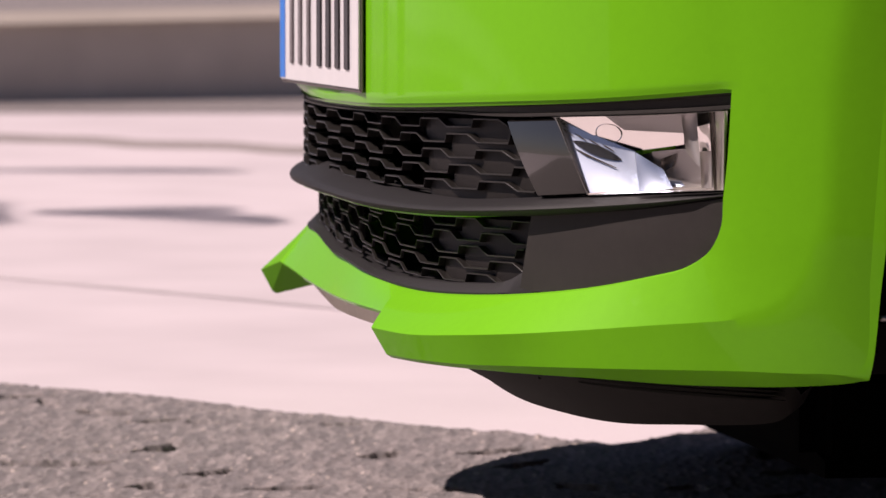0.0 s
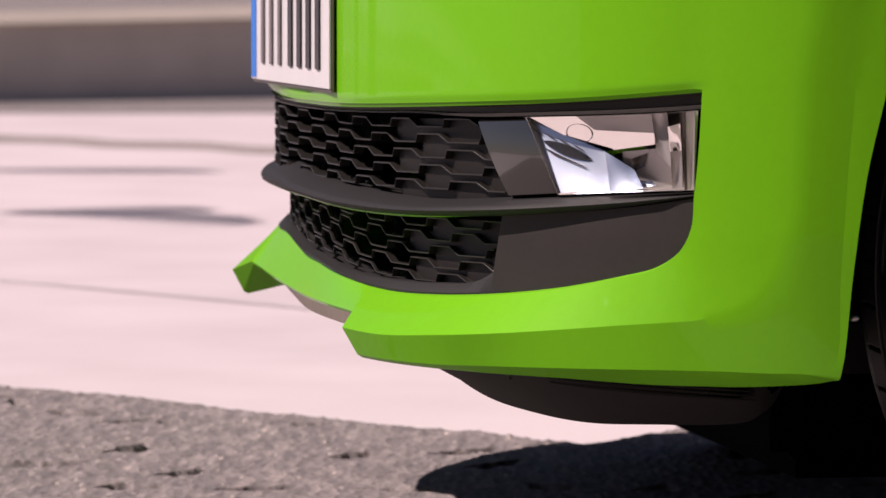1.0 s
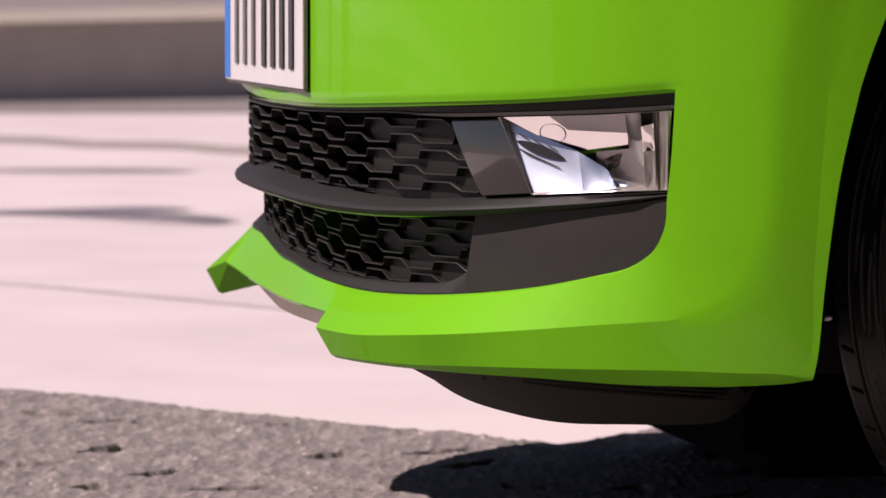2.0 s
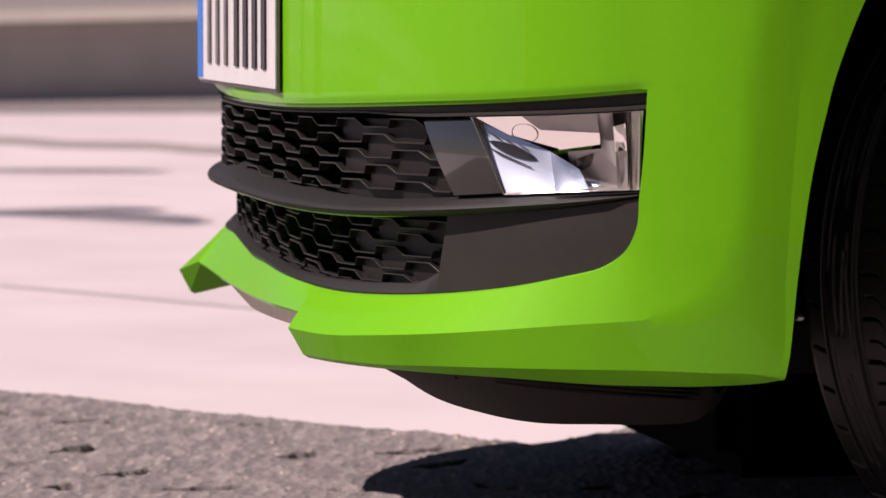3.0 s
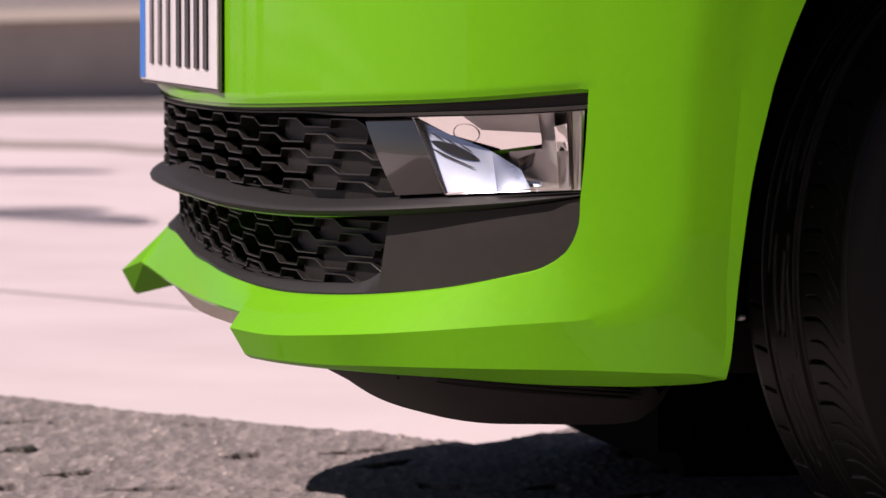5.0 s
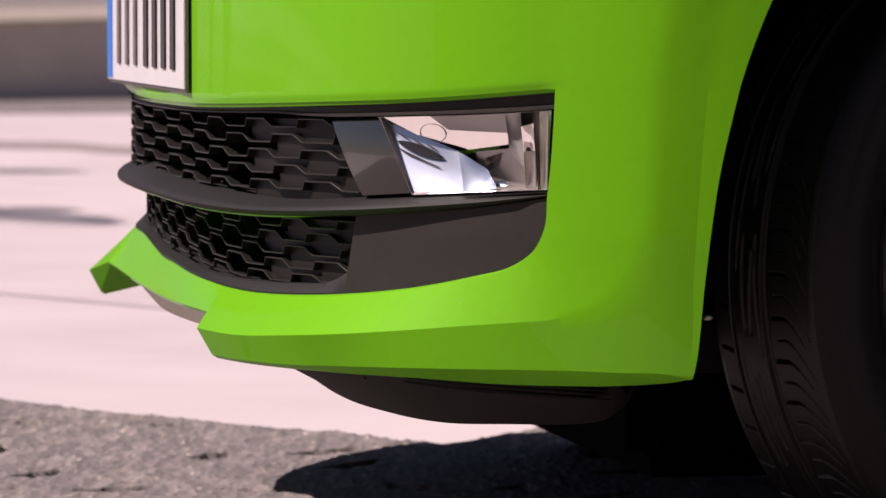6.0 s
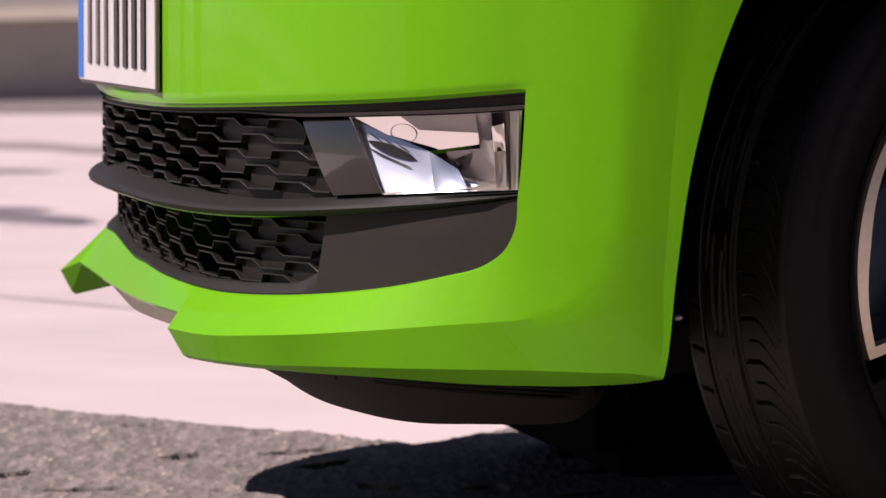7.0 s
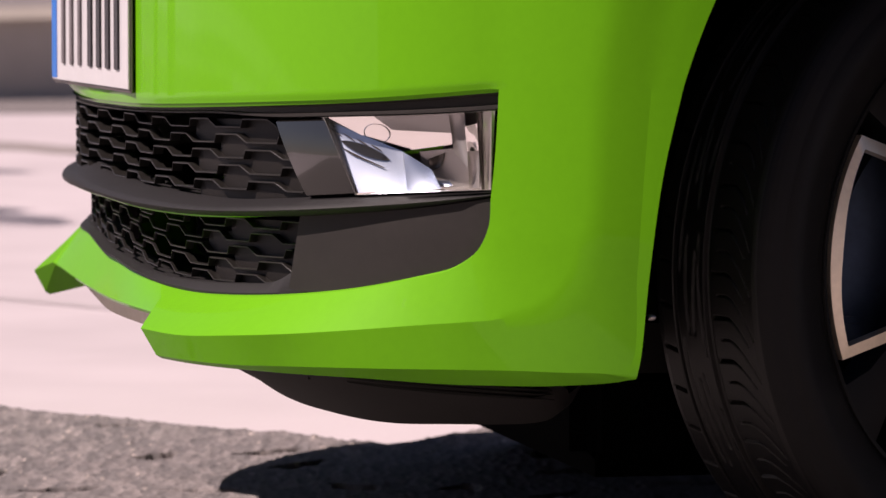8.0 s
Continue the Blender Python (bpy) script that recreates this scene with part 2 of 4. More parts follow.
tagged(part("ground", bm, CONCRETE), "pale sunlit concrete paving reaching to the horizon", "paving", kind="structure")


def grain(x, y):
    return 0.0006 * noise.noise(Vector((x * 45, y * 22, 2))) + 0.0024 * max(0.0, noise.noise(Vector((x * 110, y * 70, 5))))


# pits where stones have broken out of the worn surface
dice = random.Random(5)
pits = []
for i in range(20):
    for j in range(14):
        big = dice.random()
        if big < 0.46:
            k = 0.45 + 0.75 * (1 - big) ** 1.3
            pits.append((-1.05 + 0.095 * i + dice.uniform(-0.045, 0.045), 4.22 + 0.13 * j + dice.uniform(-0.06, 0.06),
                         k * dice.uniform(0.016, 0.036), k * dice.uniform(0.010, 0.024), k * dice.uniform(0.008, 0.014), dice.uniform(0, 6.3), dice.uniform(-0.5, 0.5)))

xs = np.concatenate([np.linspace(-1.1, -0.58, 60), np.linspace(-0.578, 0.62, 470), np.linspace(0.623, 0.9, 40)])
GX = np.tile(xs, (460, 1))
EDGE_Y = np.array([edge_y(x) + 0.03 * noise.noise(Vector((x * 7, 1, 0))) + 0.018 * noise.noise(Vector((x * 31, 4, 0))) + 0.008 * noise.noise(Vector((x * 90, 9, 0))) for x in xs])
GY = 4.15 + (EDGE_Y[None, :] - 4.15) * np.concatenate([np.linspace(0, 0.2, 40), np.linspace(0.202, 1, 420)])[:, None]
GZ = np.zeros_like(GX)
for cx, cy, rx, ry, deep, turn, lean in pits:
    dx, dy = (GX - cx) / rx, (GY - cy) / ry
    dx = dx + lean * dy
    ang = np.arctan2(dy, dx)
    d = np.hypot(dx, dy) * (1 + 0.28 * np.sin(2 * ang + turn) + 0.16 * np.sin(5 * ang + 2 * turn))
    GZ = np.minimum(GZ, -deep * np.clip((1.08 - d) / 0.14, 0, 1))
rows = [[(x, y, road_z(y) + z + grain(x, y)) for x, y, z in zip(GX[k], GY[k], GZ[k])] for k in range(460)]
rows[-1] = [(x, y, z - 0.004) for x, y, z in rows[-1]]
rows.append([(p[0], p[1] + 0.004, road_z(p[1]) - 0.010) for p in rows[-1]])
m = len(rows[0])
grid = bpy.data.meshes.new("road")
grid.from_pydata([q for row in rows for q in row], [], [(i * m + j, i * m + j + 1, (i + 1) * m + j + 1, (i + 1) * m + j) for i in range(len(rows) - 1) for j in range(m - 1)])
grid.polygons.foreach_set("use_smooth", [True] * len(grid.polygons))
grid.materials.append(ASPHALT)
road = new("road", grid)
tagged(road, "worn grey asphalt with pits and a ragged edge", "asphalt", kind="structure")
bm = bmesh.new()
loft(bm, [[(-60, y, -0.003), (60, y, -0.003)] for y in (2.75, 3.5, 4.16)])
part("road_surface", bm, ASPHALT, road)
bm = bmesh.new()
loft(bm, [[(-60, y, -0.003), (60, y, -0.003)] for y in (-7.0, -2.0, 1.3)])
part("road_surface", bm, ASPHALT, road)
# pale strip added out of view, for the fog lamp to reflect
bm = bmesh.new()
loft(bm, [[(-60, y, -0.003), (60, y, -0.003)] for y in (1.3, 2.0, 2.75)])
part("lamp_reflection_strip", bm, CONCRETE, road, "unseen pale strip added for the fog lamp to reflect")
for x0, x1, far in ((0.895, 60, 0), (-1.095, -60, 20)):
    bm = bmesh.new()
    e = edge_y(x0)
    loft(bm, [[(x0, y, road_z(y) - 0.003), (x1, y + far * f, road_z(y) - 0.003)] for y, f in ((4.15 + (e - 4.15) * k / 10, k / 10) for k in range(11))])
    part("road_surface", bm, ASPHALT, road)

# dark filled joints that run across the paving
def paving_joint(x0, y0, slope, wide, ragged, seed, material):
    bm = bmesh.new()
    rows = []
    for k in range(141):
        x = x0 - 1.6 + 3.6 * k / 140
        y = y0 - slope * (x - x0)
        w = wide + ragged * noise.noise(Vector((x * 4, seed, 0)))
        z = road_z(y) - 0.0035
        rows.append([(x - w * 0.6, y - w, z), (x + w * 0.6, y + w, z)])
    loft(bm, rows)
    tagged(part("paving_joint", bm, material), "thin dark filled joint across the paving", "joint", kind="structure")


paving_joint(-0.57, 7.72, 1.25, 0.018, 0.014, 7, JOINT)
paving_joint(-1.01, 14.95, 1.10, 0.20, 0.10, 3, OLDJOINT)

# strip of asphalt in front of the low wall
bm = bmesh.new()
loft(bm, [[(x, y, GROUND_Z + 0.004) for x in (-40, -10, 0, 10, 40)] for y in (18.55, 21, 34)])
tagged(part("road_far", bm, ASPHALT), "strip of grey asphalt along the foot of the low wall", "asphalt", kind="structure")

# low wall beyond the paving, set aslant, with a pale coping
WALL_AT = pose(-2.08, 20.15, 0, 0, 0, 33)


def wall_top(x):
    return 0.372 + 0.0165 * x


bm = bmesh.new()
loft(bm, [[(x, 0, GROUND_Z), (x, 0.02, wall_top(x)), (x, 0.5, wall_top(x)), (x, 0.5, GROUND_Z)] for x in np.linspace(-14, 20, 69)])
wall = part("wall_north", bm, WALLMAT, smooth=False)
wall.matrix_world = WALL_AT
tagged(wall, "low grey rendered roadside wall in its own shade", "wall", kind="structure")
bm = bmesh.new()
loft(bm, [[(x, -0.03, wall_top(x) + 0.001), (x, -0.025, wall_top(x) + 0.006), (x, 0.32, wall_top(x) + 0.056), (x, 0.32, wall_top(x) + 0.001)] for x in np.linspace(-14, 20, 69)], True)
part("coping", bm, COPING, wall, "pale sunlit stone coping", smooth=False)

bm = bmesh.new()
loft(bm, [[(x, y, wall_top(x) + 0.03) for x in (-14, 0, 20)] for y in (0.33, 20, 120)])
beyond = part("ground_beyond", bm, ASPHALT)
beyond.matrix_world = WALL_AT
tagged(beyond, "grey asphalt lot beyond the low wall", "asphalt", kind="structure")

# ---------------------------------------------------------------- the car
car = new("car")
car.matrix_world = pose(-0.122, 4.41, 0, 0, 0, 9.2)
tagged(car, "bright green small hatchback with black honeycomb grille and steered front wheel", "car")

top_z = curve([(0, 0.4305), (0.18, 0.4315), (0.342, 0.434), (0.485, 0.438), (0.587, 0.4415), (0.662, 0.4444), (0.723, 0.4478), (0.777, 0.4519), (0.827, 0.4560), (0.84, 0.4562), (0.9, 0.4562), (1.1, 0.4562), (1.3, 0.4562)])
# mouth outline, lip crease, lower crease and lower edge of the bumper: s, z, out
MOUTH_A = [(0, 0.2745, -0.0105), (0.05, 0.2738, -0.0102), (0.10, 0.2718, -0.0094), (0.15, 0.2697, -0.0085), (0.25, 0.2668, -0.0075), (0.33, 0.2650, -0.006)]
MOUTH_B = [(0.33, 0.2650, -0.006), (0.434, 0.2648, -0.0015), (0.54, 0.269, 0), (0.627, 0.2757, 0), (0.694, 0.284, 0), (0.751, 0.295, 0), (0.786, 0.304, 0),
           (0.808, 0.319, 0), (0.8188, 0.340, 0), (0.8207, 0.366, 0), (0.8230, 0.387, 0), (0.8252, 0.418, 0), (0.8269, 0.4562, 0)]
LIP_A = [(0, 0.2345, -0.0095), (0.05, 0.2347, -0.0088), (0.10, 0.2357, -0.0068), (0.20, 0.2386, 0.0008), (0.30, 0.2415, 0.0120), (0.378, 0.2440, 0.026)]
LIP_B = [(0.415, 0.2326, 0.05), (0.500, 0.2325, 0.049), (0.576, 0.2373, 0.042), (0.632, 0.2416, 0.0315), (0.690, 0.2472, 0.0225), (0.762, 0.2546, 0.0145), (0.800, 0.258, 0.0122),
         (0.832, 0.2614, 0.0092), (0.871, 0.2728, 0.0064), (0.898, 0.299, 0.0050), (0.911, 0.342, 0.0045), (0.9140, 0.394, 0.0044), (0.9154, 0.4562, 0.0044)]
LOW_B = [(0.4235, 0.2085, 0.0385), (0.50, 0.2093, 0.039), (0.570, 0.2105, 0.0330), (0.6266, 0.2128, 0.0235), (0.70, 0.2152, 0.0165), (0.768, 0.2168, 0.0105), (0.81, 0.2176, 0.0080),
         (0.845, 0.2178, 0.0062), (0.905, 0.2172, 0.0030), (0.9410, 0.2208, 0.0004), (0.9485, 0.300, 0), (0.954, 0.382, 0), (0.960, 0.4562, 0)]
EDGE_B = [(0.426, 0.2055, 0.034), (0.490, 0.2058, 0.034), (0.550, 0.2060, 0.029), (0.611, 0.206, 0.0195), (0.700, 0.2062, 0.0105), (0.775, 0.2042, 0.0040), (0.825, 0.2042, 0.0018),
          (0.880, 0.2053, 0.0005), (0.938, 0.2105, -0.0005), (0.9505, 0.2225, 0), (0.9590, 0.300, 0), (0.9702, 0.382, 0), (0.9870, 0.4562, 0)]


def far_rise(s):
    """Raises the mouth's lower edge on the car's other half, to fit the camera's view."""
    return 0.020 * ease(-s, 0.0, 0.22) * (1 - ease(-s, 0.6, 0.8))


def skin_rows(curves, steps, mirror):
    """Columns from the first curve to the last, with the given steps between them."""
    rows = []
    for k, (a, b) in enumerate(zip(curves, curves[1:])):
        n = steps[k]
        for i in range(n + (1 if k == len(curves) - 2 else 0)):
            t = i / n
            rows.append([surf(mirror * p[0], p[1], p[2]) for p in (a * (1 - t) + b * t)])
    return rows


def bumper():
    bm = bmesh.new()
    for side in (1, -1):
        mouth, lip, low = (taut(c, 8) for c in (MOUTH_B, LIP_B, LOW_B))
        edge = spline(EDGE_B, 8)
        mouth[:, 1] += [far_rise(side * q) for q in mouth[:, 0]]
        inner = mouth - [0, 0, 0.03]
        # the fang's inner flank starts at the notch
        under = edge + [0, 0.012, -0.05]
        under[:, 0] -= [0.014 * ease(q, 0.208, 0.24) for q in edge[:, 1]]
        loft(bm, skin_rows([inner, mouth - [0, 0, 0.004]], [2], side))
        loft(bm, skin_rows([mouth - [0, 0, 0.004], mouth + [0, -0.0015, 0]], [1], side))
        loft(bm, skin_rows([mouth + [0, -0.0015, 0], lip], [10], side))
        loft(bm, skin_rows([lip, low], [4], side))
        foot = bmesh.new()
        loft(foot, skin_rows([low, edge, under], [3, 3], side))
        part("bumper_foot", foot, PAINT, car, "green painted lower edge of the bumper", sharp=60)
        # middle of the lip, and the flank to the fang
        m2, l2 = spline(MOUTH_A, 8), spline(LIP_A, 8)
        m2[:, 1] += [far_rise(side * q) for q in m2[:, 0]]
        # the lip flares out from behind the dark frame under the grille
        m2[:, 2] -= [0.009 * (1 - ease(q, 0.10, 0.33)) for q in m2[:, 0]]
        loft(bm, skin_rows([m2 - [0, 0, 0.03], m2 - [0, 0, 0.004], m2 + [0, -0.0015, 0], l2], [2, 1, 10], side))
        loft(bm, skin_rows([l2, l2 + [0, -0.003, -0.002], l2 + [0, -0.002, -0.06]], [1, 4], side))
        tri = [np.array([m2[-1] + [0, -0.0015, 0], mouth[0] + [0, -0.0015, 0]]), np.array([l2[-1], lip[0]])]
        loft(bm, skin_rows(tri, [10], side))
        tri = [np.array([l2[-1], lip[0]]), np.array([l2[-1] + [0, -0.003, -0.002], low[0]]), np.array([l2[-1] + [0.004, -0.004, -0.006], edge[0]]),
               np.array([l2[-1] + [0.004, 0, -0.06], under[0]])]
        loft(bm, skin_rows(tri, [1, 1, 3], side))
    return part("bumper_skin", bm, PAINT, car, "glossy bright green painted lower bumper", sharp=12)


bumper()


ARCH = spline([(0.2225, 0.9505), (0.300, 0.9590), (0.382, 0.9702), (0.4562, 0.9870), (0.5306, 1.0150), (0.60, 1.053), (0.66, 1.115), (0.70, 1.20)], 16)


def arch_s(z):
    return float(np.interp(z, ARCH[:, 0], ARCH[:, 1]))


# how far the skin stands out round the plate's flat bed
BED = spline([(-0.75, 0), (-0.62, 0.004), (-0.45, 0.013), (-0.27, 0.0143), (-0.13, 0.006), (0, -0.0025), (0.13, -0.001), (0.27, 0.0075), (0.42, 0.0055), (0.6, 0), (1.3, 0)], 30)
BED[20:-20, 1] = np.convolve(BED[:, 1], kernel[40:81] / kernel[40:81].sum(), "same")[20:-20]


def ridge(s, z):
    """A soft edge runs up the wing in front of the wheel arch."""
    top = 0.9154 + 0.16 * (z - 0.4562)
    return 0.0044 * max(0.0, min((abs(s) - 0.827) / (top - 0.827), 1 - (abs(s) - top) / 0.045))


def upper_out(s, z):
    near = ease(s, 0.02, 0.16)
    swell = (near + (1 - near) * ease(z - top_z(s), -0.004, 0.02)) * float(np.interp(s, BED[:, 0], BED[:, 1]))
    return swell + ridge(s, z) - 0.10 * max(0.0, z - 0.56) ** 1.2 - (0.0015 * (1 - ease(z - top_z(s), 0, 0.006)) if abs(s) < 0.826 else 0)


def upper_skin():
    bm = bmesh.new()
    rows = []
    for i in range(44):
        f = i / 43
        row = []
        for k in range(-100, 101):
            q = k / 100
            zz = 0.4562 + f * 0.248
            s = q * arch_s(zz)
            z = top_z(s) + (0.70 - top_z(s)) * f ** 1.35
            s = q * arch_s(max(z, 0.4562))
            if i == 0 and abs(s) > 0.8275:
                z -= 0.0015
            row.append(surf(s, z, upper_out(s, z) - (0.00004 if i == 0 else 0)))
        rows.append(row)
    # rolled lower edge over the mouth
    lower = [[surf(q, top_z(q) + dz, o + ease(q, 0.02, 0.16) * float(np.interp(q, BED[:, 0], BED[:, 1]))) for q in np.linspace(-0.826, 0.826, 201)] for dz, o in ((0.001, -0.0015), (-0.0035, -0.004), (-0.003, -0.02))]
    loft(bm, rows)
    loft(bm, lower)
    return part("upper_bumper", bm, PAINT, car, "glossy bright green painted upper bumper", sharp=40)


upper_skin()

# ---------------------------------------------------------------- mouth: blade, frames, grilles
blade_back = curve([(0, 0.3555), (0.16, 0.3515), (0.31, 0.3495), (0.463, 0.3488), (0.615, 0.3565), (0.72, 0.3633), (0.8166, 0.3683)])
blade_front = curve([(0, 0.3380), (0.1, 0.3380), (0.30, 0.3356), (0.468, 0.3375), (0.613, 0.3431), (0.735, 0.3524), (0.811, 0.3623), (0.826, 0.3659)])


def blade():
    bm = bmesh.new()
    rows = []
    for k in range(-120, 121):
        s = k / 120 * 0.819
        zb, zf = blade_back(s) + 0.009 * ease(-s, -0.05, 0.10), blade_front(s)
        t = 1 - ease(abs(s), 0.50, 0.80) * 0.65
        o = 0.013 * (1 - ease(abs(s), 0.55, 0.80)) - 0.003 * ease(abs(s), 0.78, 0.81)
        h = zb - zf
        rows.append([surf(s, zb + 0.002, -0.05), surf(s, zb + 0.002 * t, -0.016), surf(s, zf + 0.86 * h, -0.004), surf(s, zf + 0.66 * h, o - 0.0055), surf(s, zf + 0.50 * h, o - 0.0015),
                     surf(s, zf + 0.34 * h, o), surf(s, zf + 0.15 * h, o - 0.0015), surf(s, zf + 0.02 * h, o - 0.006), surf(s, zf - 0.0010, o - 0.010), surf(s, zf - 0.002, -0.04)])
    loft(bm, rows)
    ob = part("bumper_blade", bm, BLADE, car, "matt dark grey plastic blade across the grille", sharp=50)
    # green strip put in for the lip's reflection under the blade
    bm = bmesh.new()
    loft(bm, [[surf(k / 100 * 0.68, blade_front(k / 100 * 0.68) - d * (1.02 - ease(abs(k) / 100 * 0.68, 0.42, 0.68)), 0.008 * (1 - ease(abs(k) / 100 * 0.68, 0.5, 0.8)) - 0.006 - o) for k in range(-100, 101)]
              for d, o in ((0.0, 0), (0.0028, 0.002), (0.0032, 0.03))])
    part("lip_reflection", bm, PAINT, car, "green strip put in for the lip reflected under the blade")
    return ob


blade()


def upper_frame():
    bm = bmesh.new()
    ss = [k / 100 * 0.8245 for k in range(-100, 101)]
    prof = ((-0.002, -0.005), (-0.004, -0.010), (-0.0085, -0.0105), (-0.0095, -0.008), (-0.0115, -0.008), (-0.0125, -0.03), (-0.0125, -0.05))
    loft(bm, [[surf(s, top_z(s) + dz * (0.75 + 0.45 * ease(abs(s), 0.42, 0.60) + 0.30 * ease(abs(s), 0.65, 0.82)), o + 0.006 * (1 - ease(s, -0.2, 0.15))) for s in ss] for dz, o in prof])
    part("upper_frame", bm, PLASTIC, car, "black plastic frame along the mouth's top", sharp=30)


upper_frame()


def panel_between(name, curve_a, curve_b, o, material, s0, s1, label, n=60, both=True, bow=0.0):
    """A strip of the nose between two heights, with a turned-in rim."""
    for side in ((1, -1) if both else (1,)):
        bm = bmesh.new()
        rows = []
        for k in range(n + 1):
            f = k / n
            lo = [(s0(v) * (1 - f) + s1(v) * f, v) for v in (0, 0.04, 0.15, 0.25, 0.35, 0.45, 0.55, 0.65, 0.75, 0.85, 0.96, 1)]
            row = []
            for s, v in lo:
                z = curve_a(s) * (1 - v) + curve_b(s) * v
                oo = o + bow * 4 * v * (1 - v) - (0.006 if v in (0, 1) else 0)
                row.append(surf(side * s, z, oo))
            rows.append(row)
        rows = [[surf(side * s0(v), (curve_a(s0(v)) * (1 - v) + curve_b(s0(v)) * v), o - 0.02) for v in (0, 0.04, 0.15, 0.25, 0.35, 0.45, 0.55, 0.65, 0.75, 0.85, 0.96, 1)]] + rows
        loft(bm, rows)
        part(name, bm, material, car, label)


mouth_low = curve([(p[0], p[1]) for p in MOUTH_A[:5] + MOUTH_B[:9]])
# fog lamp surround: gloss black wedge between grille and lens
panel_between("lamp_bezel", lambda s: blade_back(s) + 0.0005, lambda s: top_z(s) - 0.0150, -0.008, GLOSS,
              lambda v: 0.6190 - 0.0505 * v, lambda v: 0.684 - 0.041 * v, "gloss black wedge beside the fog lamp", n=10, bow=0.0017)


# lower dark panel outside the lower grille, following the mouth's rounded corner
def lower_panel():
    for side in (1, -1):
        bm = bmesh.new()
        rim = spline(MOUTH_B[3:10], 10)
        rows = []
        n = len(rim)
        tops = [0.6115 + (0.8200 - 0.6115) * i / 20 for i in range(21)]
        for k in range(21):
            s_top = tops[k]
            row = []
            z1 = blade_front(s_top) - 0.001
            # lower end of this column on the rim
            i = k / 20 * (n - 1)
            j = min(int(i), n - 2)
            r = rim[j] * (1 - i + j) + rim[j + 1] * (i - j)
            for v in np.linspace(0, 1, 9):
                s = r[0] * (1 - v) + s_top * v
                z = (r[1] - 0.001) * (1 - v) + z1 * v
                if k == 0:
                    s = min(s, 0.5945 + (0.6115 - 0.5945) * v)
                row.append(surf(side * s, z, -0.0055))
            rows.append(row)
        loft(bm, rows)
        part("lower_panel", bm, PLASTIC, car, "matt black plastic corner panel below the fog lamp")


lower_panel()


def frame_wide(s):
    return 0.0028 + 0.0062 * ease(abs(s), 0.15, 0.5) + 0.020 * max(0.0, (min(abs(s), 0.612) - 0.535) / 0.077) ** 2.4


def frame_top(s):
    return mouth_low(s) + far_rise(s) + frame_wide(s) + 0.0012


def lower_rim():
    """Dark frame that follows the mouth's lower edge under the lower grille."""
    bm = bmesh.new()
    rows = []
    for k in range(-80, 81):
        s = k / 80 * 0.640
        z = mouth_low(s) + far_rise(s)
        wide = frame_wide(s)
        b = -0.0105 * (1 - ease(abs(s), 0.05, 0.43)) - 0.0035 * ease(abs(s), 0.585, 0.62)
        rows.append([surf(s, z - 0.001, b - 0.012), surf(s, z - 0.001, b - 0.004), surf(s, z + 0.0015, b - 0.0035), surf(s, z + wide, b - 0.010), surf(s, z + wide + 0.001, b - 0.013), surf(s, z + wide, -0.05)])
    loft(bm, rows)
    part("lower_frame", bm, BLADE, car, "dark grey plastic frame under the lower grille")


lower_rim()


CELL_DEEP = 0.0075


def fin_row(z_of, s_start, pitch, smax, rise, o_front=-0.018, depth=0.010, thick=0.0017, reach=0.0, floor_of=None):
    """One stepped ledge of the honeycomb: up, along, slant down, along."""
    pts = []
    n0 = int(-0.75 / pitch) - 1
    for i in range(n0, -n0 + 2):
        a = s_start + i * pitch
        for ds, h in ((0, 0), (0.004, 1), (0.40, 1), (0.56, 0), (1.0 - 0.004 / pitch, 0)):
            pts.append((a + (ds if ds == 0.004 else ds * pitch), h))
    out = []
    for (s0, h0), (s1, h1) in zip(pts, pts[1:]):
        m = 4 if s1 - s0 > 0.02 else 1
        for k in range(m):
            t = k / m
            out.append((s0 + (s1 - s0) * t, h0 + (h1 - h0) * t))
    bm = bmesh.new()
    rows = []
    for s, h in out:
        if abs(s) > smax:
            continue
        z = z_of(s) - rise + rise * h
        b = 0.0005
        of = o_front + reach * (1 - ease(s, -0.2, 0.15))
        if floor_of:
            z = max(z, floor_of(s))
        back = o_front - depth * (1 - ease(abs(s), 0.31, 0.35)) - CELL_DEEP * ease(abs(s), 0.31, 0.35)
        rows.append([surf(s, z + thick / 2 - b, of), surf(s, z + thick / 2, of - b), surf(s, z + thick / 2, back),
                     surf(s, z - thick / 2, back), surf(s, z - thick / 2, of - b), surf(s, z - thick / 2 + b, of)])
    loft(bm, rows, True)
    return part("grille_fin", bm, FIN, car, sharp=20)


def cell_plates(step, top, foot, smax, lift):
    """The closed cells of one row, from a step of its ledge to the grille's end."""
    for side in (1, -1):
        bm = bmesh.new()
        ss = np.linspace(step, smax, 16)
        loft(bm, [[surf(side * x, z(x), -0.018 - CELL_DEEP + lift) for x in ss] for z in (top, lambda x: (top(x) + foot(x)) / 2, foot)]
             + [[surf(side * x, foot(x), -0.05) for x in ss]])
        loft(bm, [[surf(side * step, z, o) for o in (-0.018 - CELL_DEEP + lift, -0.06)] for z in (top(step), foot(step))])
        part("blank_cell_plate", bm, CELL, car)


